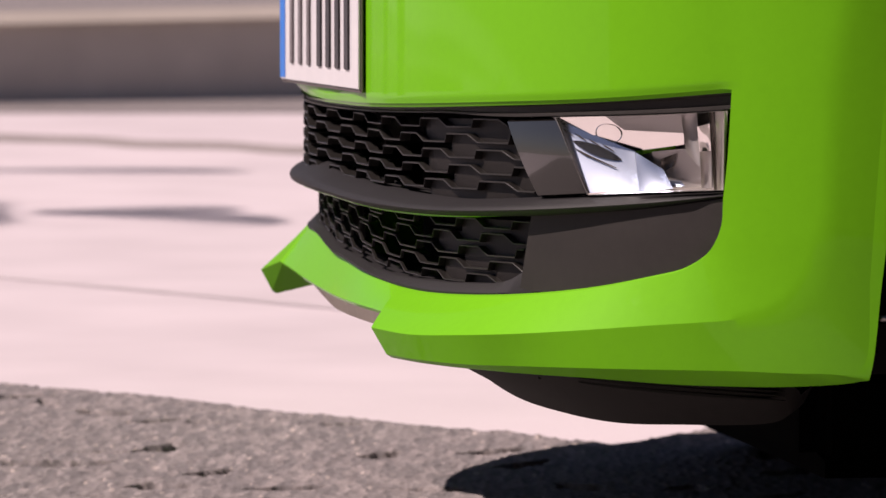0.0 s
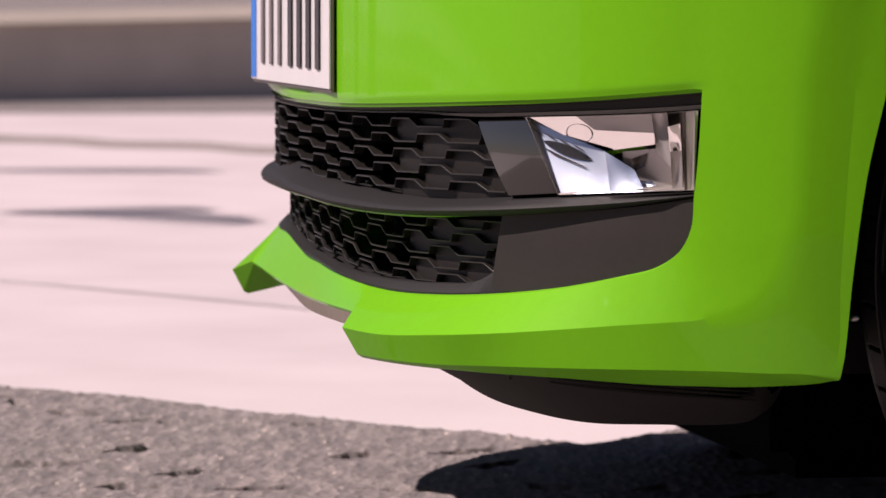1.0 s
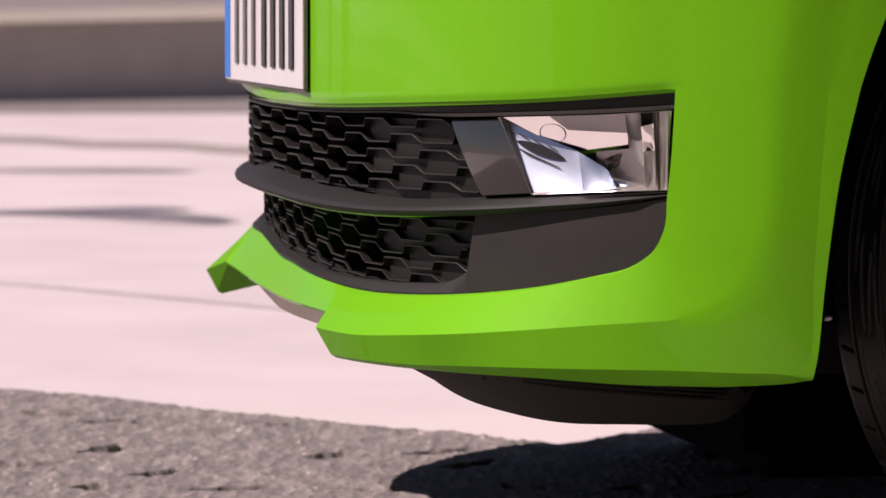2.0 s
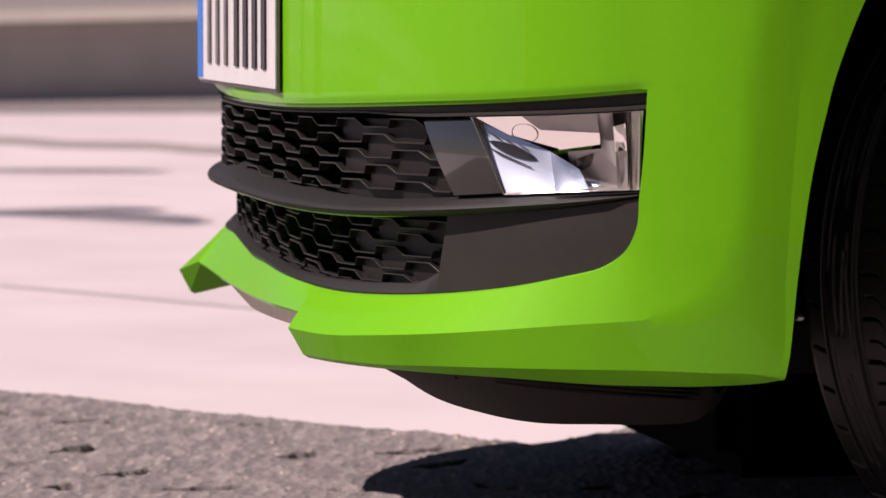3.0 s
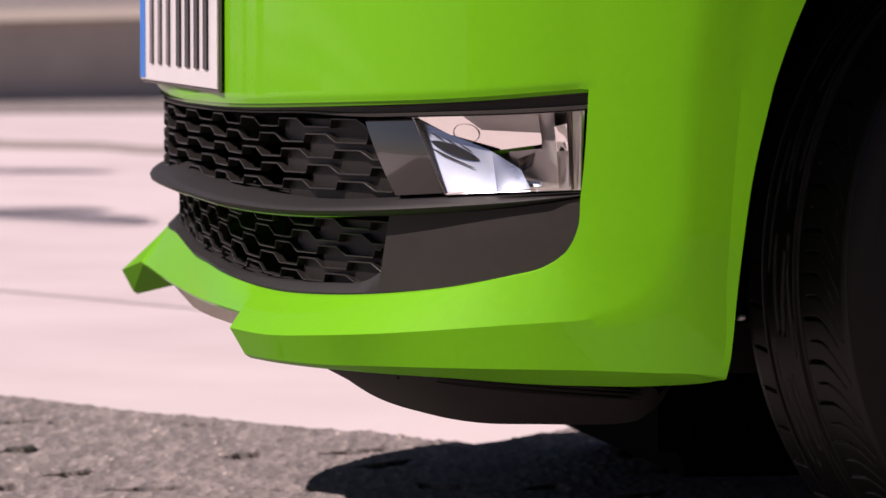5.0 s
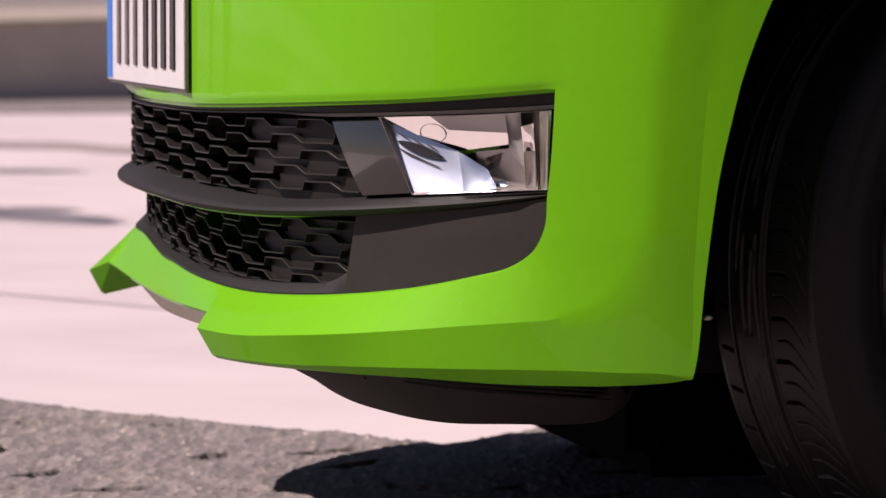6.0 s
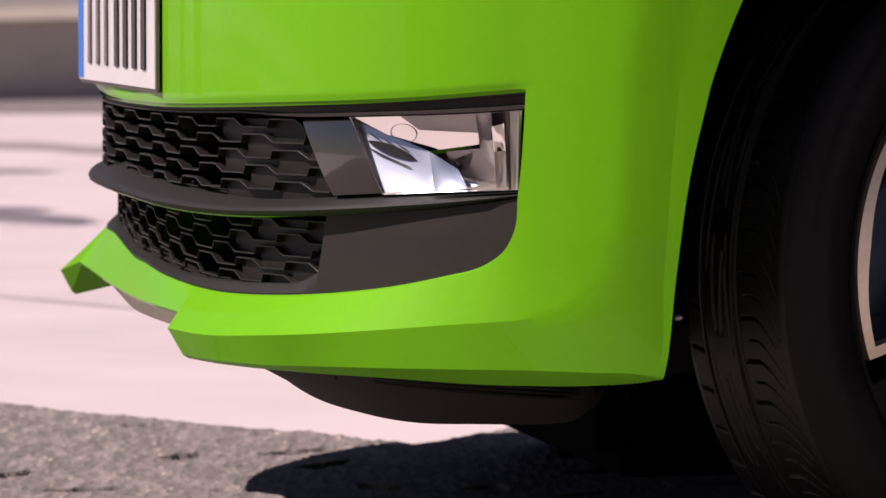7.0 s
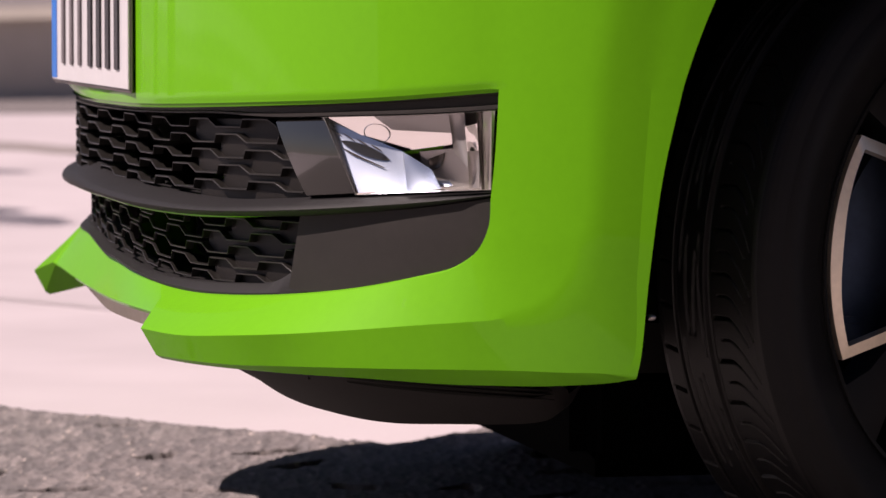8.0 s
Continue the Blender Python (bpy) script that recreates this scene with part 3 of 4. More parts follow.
def grille(rows, z_first, z_step, start, pitch, rise, height, end, first, climb=0.0, **fin):
    for r in range(rows):
        zr = z_first - z_step * r
        smax = end(zr)
        fin_row(lambda s: zr + height(s) + climb * (r / (rows - 1)) * (0.9 * far_rise(s) + 0.0062 * (1 - ease(abs(s), 0.05, 0.38))), start(r), pitch, smax, rise, **fin)
        step = start(r)
        while step < first:
            step += pitch
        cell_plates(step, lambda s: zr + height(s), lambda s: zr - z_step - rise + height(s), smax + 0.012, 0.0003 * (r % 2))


# upper and lower grille: five ledges each
grille(5, 0.4188, 0.01395, lambda r: 0.2237 - 0.0645 * (r % 2) + 0.0032 * r, 0.1310, 0.0072,
       lambda s: 0.0055 * ease(abs(s), 0.2, 0.6), lambda z: 0.5518 + (0.4263 - z) * 0.81, 0.35, reach=0.016)
grille(5, 0.3320, 0.01245, lambda r: 0.2772 + 0.0600 * ((r + 1) % 2) + (0, 0.002, 0.0065, 0.018, 0.023)[r], 0.1120, 0.0074,
       lambda s: 0.003 * ease(abs(s), 0.35, 0.6) + 0.006 * (1 - ease(abs(s), 0.0, 0.3)), lambda z: 0.5978 - (0.3373 - z) * 0.36, 0.385,
       depth=0.003, thick=0.0014, climb=1.0, floor_of=frame_top)


# near-black sheet that stands in for the shaded depth behind a grille
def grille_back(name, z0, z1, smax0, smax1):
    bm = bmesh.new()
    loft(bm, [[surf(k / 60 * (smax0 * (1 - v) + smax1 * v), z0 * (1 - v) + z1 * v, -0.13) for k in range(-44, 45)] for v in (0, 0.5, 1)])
    part(name, bm, DARK, car, "near-black sheet put in for the shade behind the grille")


grille_back("grille_shade", 0.352, 0.437, 0.61, 0.55)
grille_back("grille_shade", 0.265, 0.345, 0.585, 0.60)


# ---------------------------------------------------------------- fog lamps
def fog_lamp(side):
    lamp = new("fog_lamp")
    lamp.parent = car
    tagged(lamp, "clear wedge-shaped fog lamp with chrome reflector")

    def left(v):
        return 0.6825 - 0.0408 * v

    def zz(s, v):
        return (blade_back(s) + 0.0015) * (1 - v) + (top_z(s) - 0.0152 - 0.0035 * ease(s, 0.65, 0.82)) * v

    def place(f, v, o):
        s = left(v) * (1 - f) + 0.8185 * f
        return surf(side * s, zz(s, v), o)
    # lens: a thin clear shell
    bm = bmesh.new()
    loft(bm, [[place(f, v, -0.005) for f in np.linspace(0, 1, 25)] for v in np.linspace(0, 1, 9)])
    lens = part("lens", bm, GLASS, lamp, "clear lamp lens")
    lens.visible_shadow = False
    # housing behind, straight into the car
    inward = Vector((0.0, side * 1.0, 0.0))
    bm = bmesh.new()
    loop = [(f, 0.0) for f in np.linspace(0, 1, 12)] + [(1.0, v) for v in np.linspace(0.15, 0.85, 5)] + [(f, 1.0) for f in np.linspace(1, 0, 12)] + [(0.0, v) for v in np.linspace(0.85, 0.15, 5)]
    loft(bm, [[place(f, v, -0.006) + inward * d for f, v in loop] for d in (0.0, 0.02, 0.13)] + [[place(0.5, 0.5, -0.006) + inward * 0.13 for f, v in loop]], True)
    part("housing", bm, SATIN, lamp, "satin metallic lamp housing")

    def depth(pt, anchor, turn, tilt, gap):
        n0 = Vector((-math.sin(radians(turn)) * math.cos(radians(tilt)), -side * math.cos(radians(turn)) * math.cos(radians(tilt)), math.sin(radians(tilt))))
        return (place(*anchor, -0.006) + inward * gap - pt).dot(n0) / inward.dot(n0)

    def facet(name, anchor, turn, tilt, outline, material, bulge=0.0, n=10, gap=0.004):
        """A reflector face through a point behind the lens: turned to the nose, tilted upwards, bowed by bulge."""
        a, b, c, d = outline
        rows = []
        for i in range(n + 1):
            row = []
            for j in range(n + 1):
                p, q = i / n, j / n
                w = [(1 - p) * (1 - q), (1 - p) * q, p * q, p * (1 - q)]
                f, v = (sum(wk * x[m] for wk, x in zip(w, (a, b, c, d))) for m in range(2))
                pt = place(f, v, -0.006)
                k = depth(pt, anchor, turn, tilt, gap)
                row.append(pt + inward * (max(k, 0.001) + bulge * 16 * p * (1 - p) * q * (1 - q)))
            rows.append(row)
        bm = bmesh.new()
        loft(bm, rows)
        return part(name, bm, material, lamp)
    facet("reflector_bowl", (0.0, 0.0), 37, 18.2, ((0.0, 0.0), (0.0, 1.0), (0.497, 0.52), (0.44, 0.0)), BRIGHT, 0.0014, n=18, gap=0.003)
    meet = depth(place(0.47, 0.25, -0.006), (0.0, 0.0), 37, 18.2, 0.003)
    facet("reflector_lobe", (0.47, 0.25), 36, 17, ((0.44, 0.0), (0.497, 0.51), (0.655, 0.27), (0.69, 0.02)), BRIGHT, 0.0012, gap=meet)
    facet("reflector_shelf", (0.02, 0.95), 30, -5, ((0.03, 1.0), (0.48, 0.485), (0.84, 0.57), (0.85, 1.0)), SHELF, 0.0002, gap=0.004)
    facet("reflector_wing", (0.02, 0.95), 30, -5, ((0.36, 1.0), (0.47, 0.80), (0.84, 0.72), (0.86, 1.0)), SATIN, 0.0004, gap=0.0028)
    # facet coloured green, in place of the green line reflected there
    facet("green_reflection", (0.02, 0.95), 30, -5, ((0.49, 0.51), (0.505, 0.455), (0.78, 0.515), (0.79, 0.56)), PAINT, 0.0, gap=0.0033)
    facet("reflector_recess", (0.02, 0.95), 36, -4, ((0.62, 0.0), (0.62, 0.50), (0.90, 0.53), (0.95, 0.0)), SATIN, 0.001, gap=0.009)
    # dark facet put in for the dark reflection beside the bowl
    facet("reflector_step", (0.02, 0.95), 36, -4, ((0.665, 0.22), (0.665, 0.40), (0.775, 0.47), (0.745, 0.30)), DARK_FACET, 0.0015, gap=0.0070)
    facet("reflector_glint", (0.02, 0.95), 30, 14, ((0.655, 0.03), (0.665, 0.13), (0.78, 0.11), (0.80, 0.04)), BRIGHT, 0.001, gap=0.0065)
    facet("reflector_side", (0.82, 0.5), 25, 6, ((0.79, 0.50), (0.785, 1.0), (0.875, 1.0), (0.885, 0.25)), SATIN, 0.003, gap=0.012)
    facet("reflector_window", (0.90, 0.6), 28, -6, ((0.865, 0.50), (0.855, 0.82), (0.925, 0.85), (0.935, 0.50)), SHELF, 0.001, gap=0.006)
    facet("reflector_foot", (0.90, 0.3), 18, -4, ((0.87, 0.02), (0.865, 0.50), (0.94, 0.50), (0.945, 0.02)), SATIN, 0.003, gap=0.009)
    facet("lens_rib", (0.95, 0.5), 6, 2, ((0.945, 0.0), (0.92, 1.0), (0.955, 1.0), (0.968, 0.0)), DARK_FACET, 0.002, gap=0.005)
    facet("lens_edge", (0.97, 0.5), 14, -3, ((0.968, 0.0), (0.953, 1.0), (1.022, 1.0), (1.022, 0.0)), SATIN, 0.003, gap=0.004)
    facet("lens_foot", (0.0, 0.0), 30, -5, ((0.0, 0.0), (0.0, 0.022), (0.97, 0.03), (0.97, 0.0)), SHELF, 0.0, gap=0.0015)
    # dark slivers on the bowl, put in for a palm's reflection
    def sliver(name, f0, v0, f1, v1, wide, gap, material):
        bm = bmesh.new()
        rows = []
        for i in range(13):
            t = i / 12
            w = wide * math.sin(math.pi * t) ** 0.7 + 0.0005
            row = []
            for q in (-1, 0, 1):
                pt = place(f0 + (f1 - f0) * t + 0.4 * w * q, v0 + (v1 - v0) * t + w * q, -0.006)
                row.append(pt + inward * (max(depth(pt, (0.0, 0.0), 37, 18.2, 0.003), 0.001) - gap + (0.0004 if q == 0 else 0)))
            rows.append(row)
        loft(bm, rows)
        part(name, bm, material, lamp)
    sliver("palm_reflection", 0.075, 0.69, 0.385, 0.42, 0.060, 0.0012, GLOSS)
    for i in range(7):
        sliver("frond_reflection", 0.06 + 0.030 * i, 0.61 - 0.035 * i, 0.145 + 0.031 * i, 0.48 - 0.028 * i, 0.008, 0.0012, DARK_FACET)
    for i in range(4):
        sliver("frond_reflection", 0.03 + 0.085 * i, 0.86 - 0.075 * i, 0.10 + 0.085 * i, 0.75 - 0.075 * i, 0.007, 0.0012, DARK_FACET)
    # bulb shield ring
    bm = bmesh.new()
    rows = []
    for k in range(40):
        a = 2 * math.pi * k / 40
        row = []
        for r, o in ((1.0, -0.001), (1.05, 0.0012), (1.10, -0.001)):
            pt = place(0.36 + 0.085 * r * math.cos(a), 0.76 + 0.12 * r * math.sin(a), -0.006)
            row.append(pt + inward * (depth(pt, (0.02, 0.95), 30, -5, 0.004) - o))
        rows.append(row)
    rows.append(rows[0])
    loft(bm, rows)
    part("bulb_ring", bm, CHROME, lamp)
    return lamp


fog_lamp(1)
fog_lamp(-1)


# ---------------------------------------------------------------- number plate
def number_plate():
    holder = new("number_plate")
    holder.parent = car
    holder.matrix_basis = pose(-0.0020, 0, 0.445, 0, 0, 1.0)
    tagged(holder, "white number plate with blue end band in a dark holder")
    # local: x back into the car, y across, z up
    def slab(name, y0, y1, z0, z1, x0, x1, m, bev=0.001, label=""):
        bm = bmesh.new()
        box(bm, x0, x1, y0, y1, z0, z1)
        bmesh.ops.bevel(bm, geom=list(bm.edges), offset=bev, segments=2, affect="EDGES")
        return part(name, bm, m, holder, label)
    slab("plate_holder", -0.2612, 0.2615, -0.0035, 0.113, 0.0002, 0.0028, HOLDER, 0.001, "dark plastic plate holder")
    slab("plate_sheet", -0.26, 0.26, 0, 0.11, -0.002, 0.0, PLATE, 0.0006, "white pressed sheet")
    slab("blue_band", 0.222, 0.2585, 0.002, 0.108, -0.0026, -0.0021, BLUE, 0.0002, "blue end band")
    y = 0.195
    for k in range(7):
        # the first three bars take the greyer ink
        worn = k < 3
        slab("plate_bar", y - 0.037, y - (0.018 if worn else 0.012), 0.0175, 0.0925, -0.0042, -0.0021, GREYINK if worn else INK, 0.0008, "grey embossed bar" if worn else "dark embossed bar")
        y -= 0.0585 if k != 2 else 0.075


number_plate()


# ---------------------------------------------------------------- under the bumper
def deflector(side):
    bm = bmesh.new()
    low = spline([(0.25, 0.1995), (0.2614, 0.1796 + 0.015), (0.4277, 0.1687), (0.5529, 0.1604), (0.6464, 0.1577), (0.7331, 0.1605), (0.8293, 0.1646), (0.8588, 0.1738), (0.8703, 0.1911)], 8)
    rows = []
    for s, z in (low if side > 0 else low[low[:, 0] > 0.56]):
        top = 0.214
        rows.append([surf(side * s, top, -0.02), surf(side * s, top * 0.45 + z * 0.55, -0.050), surf(side * s, z + 0.004, -0.078), surf(side * s, z, -0.082), surf(side * s, z + 0.004, -0.12), surf(side * s, top, -0.2)])
    loft(bm, rows)
    return part("wheel_deflector", bm, UNDER, car, "matt black plastic air deflector under the bumper", sharp=40)


deflector(1)
deflector(-1)


def deflector_ledge(side, drop):
    bm = bmesh.new()
    rows = []
    for k in range(31):
        s = 0.640 + 0.226 * k / 30
        z = 0.2008 - 0.0072 * k / 30 - drop
        o = -0.02 - 0.03 * (0.214 - z) / 0.0308
        w = 0.00005 + 0.00115 * math.sin(math.pi * k / 30) ** 0.5
        rows.append([surf(side * s, z + w, o - 0.004), surf(side * s, z + w, o + 0.0012), surf(side * s, z - w, o + 0.0012), surf(side * s, z - w, o - 0.004)])
    loft(bm, rows)
    return part("deflector_ledge", bm, UNDER, car, sharp=30)


for side in (1, -1):
    for drop in (-0.004, 0.0, 0.0045):
        deflector_ledge(side, drop)
bm = bmesh.new()
ss = np.linspace(-0.26, 0.378, 50)
lip_z = curve([(p[0], p[1]) for p in LIP_A])
lip_out = curve([(p[0], p[2]) for p in LIP_A])
low = [lip_z(s) - 0.0150 * ease(s, -0.25, 0.02) for s in ss]
loft(bm, [[surf(s, lip_z(s) - 0.001, lip_out(s) - 0.0015) for s in ss], [surf(s, z - 0.0005, lip_out(s) - 0.005) for s, z in zip(ss, low)], [surf(s, z + 0.0005, lip_out(s) - 0.014) for s, z in zip(ss, low)], [surf(s, 0.2425, -0.2) for s in ss]])
part("splitter_panel", bm, SPLIT, car, "dark grey plastic strip under the lip")
bm = bmesh.new()
box(bm, 0.12, 3.45, -0.55, 0.55, 0.195, 0.24)
box(bm, 1.05, 2.75, -0.80, 0.80, 0.185, 0.24)
part("underbody", bm, UNDER, car, smooth=False)
# black block added to cover the lit ground seen under the car
bm = bmesh.new()
box(bm, 0.395, 1.15, -0.42, 0.42, 0.084, 0.2)
bmesh.ops.bevel(bm, geom=list(bm.edges), offset=0.025, segments=3, affect="EDGES")
part("underfloor_mask", bm, DARK, car, "black block added under the car to cover lit ground")


# ---------------------------------------------------------------- wheels
R_TYRE = 0.2955


GROOVES = ((-0.0245, 0.0050), (0.016, 0.0030))


def fall(q, a, b):
    """1 up to a, 0 from b on."""
    return np.clip((b - q) / (b - a), 0, 1)


def tread(theta, y, arc):
    """Depth of the grooves at an angle, a place across the tyre and a way along its section from the outer rib."""
    d = np.zeros(np.broadcast(theta, y).shape)
    for g, w in GROOVES:
        d = np.maximum(d, 0.0055 * fall(np.abs(y - g), w * 0.6, w))
    turn = theta * 48 / (2 * math.pi)
    v = arc / 0.052
    ph = (turn + 0.10 * (v - 0.25) ** 2 - 2.75 * np.maximum(0, v - 0.36) ** 1.75) % 1.0
    wide = 0.020 + 0.026 * fall(v, 0.34, 0.52)
    outer = (v > 0) & (v < 0.80)
    d = np.maximum(d, np.where(outer, (0.002 + 0.0045 * fall(v, 0.5, 1.0)) * fall(np.minimum(ph, 1 - ph), wide * 0.6, wide), 0))
    outer = (v > 0.2) & (v < 0.93)
    d = np.maximum(d, np.where(outer, 0.0032 * fall(np.abs(ph - 0.5), 0.012, 0.024), 0))
    # broken wavy slits along the middle ribs
    for g, wave, beat in ((-0.0150, 0.0018, 0.9), (-0.0075, 0.0022, 1.3), (0.0005, 0.0018, 1.1), (0.0080, 0.0015, 0.8)):
        line = g + wave * np.sin(turn * beat + 40 * g)
        d = np.maximum(d, 0.0032 * fall(np.abs(y - line), 0.0008, 0.0016) * fall(-np.sin(turn * 1.7 * beat + 300 * g), 0.3, 0.6))
    ph = (turn + 8 * y) % 1.0
    d = np.maximum(d, np.where(y > 0.020, 0.005 * fall(np.minimum(ph, 1 - ph), 0.03, 0.05), 0))
    return d


def tyre_mesh(nt):
    prof = [(-0.080, 0.190), (-0.086, 0.197), (-0.090, 0.205), (-0.0925, 0.214), (-0.0965, 0.235), (-0.0975, 0.2425), (-0.0972, 0.252), (-0.0945, 0.2625), (-0.0935, 0.2640), (-0.0915, 0.272), (-0.0895, 0.2785),
            (-0.0865, 0.2838), (-0.0835, 0.2872), (-0.0800, 0.2893), (-0.0760, 0.2905)]
    prof = [(y, 0.2105 + (r - 0.190) * 0.8213) for y, r in prof]
    far = np.array([(-y - 0.040, r) for y, r in reversed(prof)])
    crown = [(y, R_TYRE - 0.0028 * (abs(y) / 0.075) ** 2.2) for y in np.linspace(-0.072, 0.036, 80)]
    line = np.array(prof[8:] + crown)
    way = np.concatenate([[0], np.cumsum(np.hypot(*np.diff(line, axis=0).T))])
    zero = np.interp(-0.026, line[:, 0], way)
    ys = np.unique(np.round(np.concatenate([np.linspace(-0.030, 0.035, 64)] + [[g - w, g - 0.55 * w, g + 0.55 * w, g + w] for g, w in GROOVES]), 5))
    marks = np.concatenate([np.arange(0, np.interp(-0.031, line[:, 0], way), 0.0011), np.interp(ys, line[:, 0], way)])
    sec = np.stack([np.interp(marks, way, line[:, k]) for k in (0, 1)], 1)
    tan = np.gradient(sec, axis=0)
    tan /= np.hypot(*tan.T)[:, None]
    out = np.stack([-tan[:, 1], tan[:, 0]], 1)
    th = np.arange(nt)[:, None] * 2 * math.pi / nt
    d = tread(th, sec[None, :, 0], (zero - marks)[None, :])
    yy = sec[None, :, 0] - out[None, :, 0] * d
    rr = sec[None, :, 1] - out[None, :, 1] * d
    side = np.array(prof[:8])
    yy = np.hstack([np.tile(side[:, 0], (nt, 1)), yy, np.tile(far[:, 0], (nt, 1))])
    rr = np.hstack([np.tile(side[:, 1], (nt, 1)), rr, np.tile(far[:, 1], (nt, 1))])
    verts = np.stack([rr * np.cos(th), yy, rr * np.sin(th)], 2)
    m = verts.shape[1]
    i, j = np.meshgrid(np.arange(nt), np.arange(m - 1), indexing="ij")
    k = (i + 1) % nt
    faces = np.stack([i * m + j, i * m + j + 1, k * m + j + 1, k * m + j], 2).reshape(-1, 4)
    me = bpy.data.meshes.new("tyre")
    me.from_pydata(verts.reshape(-1, 3).tolist(), [], faces.tolist())
    me.polygons.foreach_set("use_smooth", [True] * len(me.polygons))
    me.materials.append(RUBBER)
    # sidewall faces get the shaded copy of the rubber
    me.materials.append(SHADED_RUBBER)
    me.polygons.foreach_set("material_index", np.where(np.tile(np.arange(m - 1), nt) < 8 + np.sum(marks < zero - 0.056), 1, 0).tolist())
    return me


def ring(bm, prof, n=120, a0=0.0, a1=2 * math.pi):
    rows = []
    for i in range(n + 1):
        th = a0 + (a1 - a0) * i / n
        rows.append([(r * math.cos(th), y, r * math.sin(th)) for y, r in prof])
    loft(bm, rows)


def wheel(fineness):
    w = new("wheel")
    tyre = new("tyre", tyre_mesh(fineness))
    tyre.parent = w
    tagged(tyre, "black treaded rubber tyre")
    bm = bmesh.new()
    ring(bm, [(-0.080, 0.2105), (-0.0865, 0.2175), (-0.0885, 0.2165), (-0.088, 0.2125), (-0.078, 0.2085), (-0.06, 0.204), (0.07, 0.196), (0.08, 0.215)], 160)
    part("rim_barrel", bm, RIMBLACK, w, "black wheel rim")
    # spokes with machined bands round the openings
    for k in range(4):
        a = radians(173.5) + 2 * math.pi * k / 4
        span = radians(59)
        outer = 0.2000
        loop = [(outer, a - span / 2 + span * i / 24) for i in range(25)] + [(0.100 + 0.015 * i / 8, a + radians(40 - 85 * i / 8)) for i in range(9)]
        mid_a, mid_r = a, 0.150

        def shrink(p, d):
            r, th = p
            v = Vector((r * math.cos(th), 0, r * math.sin(th)))
            c = Vector((mid_r * math.cos(mid_a), 0, mid_r * math.sin(mid_a)))
            q = c - v
            return v + q.normalized() * min(d, q.length * 0.8)
        bm = bmesh.new()
        rows = []
        n = len(loop)
        for i in range(n + 1):
            p = loop[i % n]
            o, q = shrink(p, 0.0), shrink(p, 0.0125)
            rows.append([(o.x, -0.074, o.z), (o.x, -0.0805, o.z), (q.x, -0.0830, q.z), (q.x, -0.070, q.z)])
        loft(bm, rows)
        part("machined_band", bm, ALLOY, w, "bright machined alloy edge", sharp=30)
        bm = bmesh.new()
        b = a + math.pi / 4
        rows = []
        for r, wd, y in ((0.06, 0.030, -0.072), (0.11, 0.020, -0.074), (0.17, 0.021, -0.076), (0.2085, 0.034, -0.078)):
            c = Vector((r * math.cos(b), 0, r * math.sin(b)))
            t = Vector((-math.sin(b), 0, math.cos(b)))
            rows.append([(c - t * wd) + Vector((0, y + 0.03, 0)), (c - t * wd) + Vector((0, y, 0)), c + Vector((0, y - 0.003, 0)), (c + t * wd) + Vector((0, y, 0)), (c + t * wd) + Vector((0, y + 0.03, 0))])
        loft(bm, rows)
        part("spoke", bm, RIMBLACK, w, "gloss black spoke")
    bm = bmesh.new()
    ring(bm, [(-0.074, 0.0), (-0.076, 0.03), (-0.072, 0.045), (-0.06, 0.07)], 60)
    part("hub", bm, RIMBLACK, w)
    bm = bmesh.new()
    ring(bm, [(-0.02, 0.05), (-0.02, 0.128), (-0.004, 0.128)], 90)
    part("brake_disc", bm, STEEL, w, "grey steel brake disc")
    bm = bmesh.new()
    box(bm, -0.188, -0.110, -0.036, 0.0, -0.080, -0.046)
    bmesh.ops.bevel(bm, geom=list(bm.edges), offset=0.006, segments=2, affect="EDGES")
    part("brake_caliper", bm, STEEL, w, "steel brake caliper, tinted blue for the reflected sky")
    # near-black disc for the shade inside the wheel
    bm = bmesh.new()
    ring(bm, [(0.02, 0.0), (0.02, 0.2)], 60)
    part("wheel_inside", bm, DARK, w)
    return w


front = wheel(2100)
front.parent = car
tagged(front, "black alloy wheel with machined edges, steered towards the open side")
WHEEL_W = 0.715
steer = pose(0.728, -0.616, R_TYRE - 0.0005, 0, 0, 28.8) @ Matrix.Translation((0, 0.082, 0))
front.matrix_basis = steer
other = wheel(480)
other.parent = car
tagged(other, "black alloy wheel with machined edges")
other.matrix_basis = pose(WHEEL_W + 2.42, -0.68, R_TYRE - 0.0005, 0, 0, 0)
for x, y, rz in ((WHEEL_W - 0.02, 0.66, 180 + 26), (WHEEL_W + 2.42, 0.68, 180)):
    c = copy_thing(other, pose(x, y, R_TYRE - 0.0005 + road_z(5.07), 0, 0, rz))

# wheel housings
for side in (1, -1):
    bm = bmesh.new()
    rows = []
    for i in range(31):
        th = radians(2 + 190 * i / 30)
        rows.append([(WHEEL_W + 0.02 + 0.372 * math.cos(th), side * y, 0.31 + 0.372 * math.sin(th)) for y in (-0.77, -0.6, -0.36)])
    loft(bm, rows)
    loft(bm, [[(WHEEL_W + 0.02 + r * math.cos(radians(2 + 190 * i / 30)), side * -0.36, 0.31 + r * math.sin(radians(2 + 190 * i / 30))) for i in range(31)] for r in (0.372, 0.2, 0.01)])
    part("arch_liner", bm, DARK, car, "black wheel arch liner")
bm = bmesh.new()
bmesh.ops.create_uvsphere(bm, u_segments=12, v_segments=8, radius=0.004)
sc = part("screw", bm, SCREW, car, "small metal liner screw")
sc.location = (0.386, -0.731, 0.259)
sc.scale = (1.3, 1.0, 0.8)


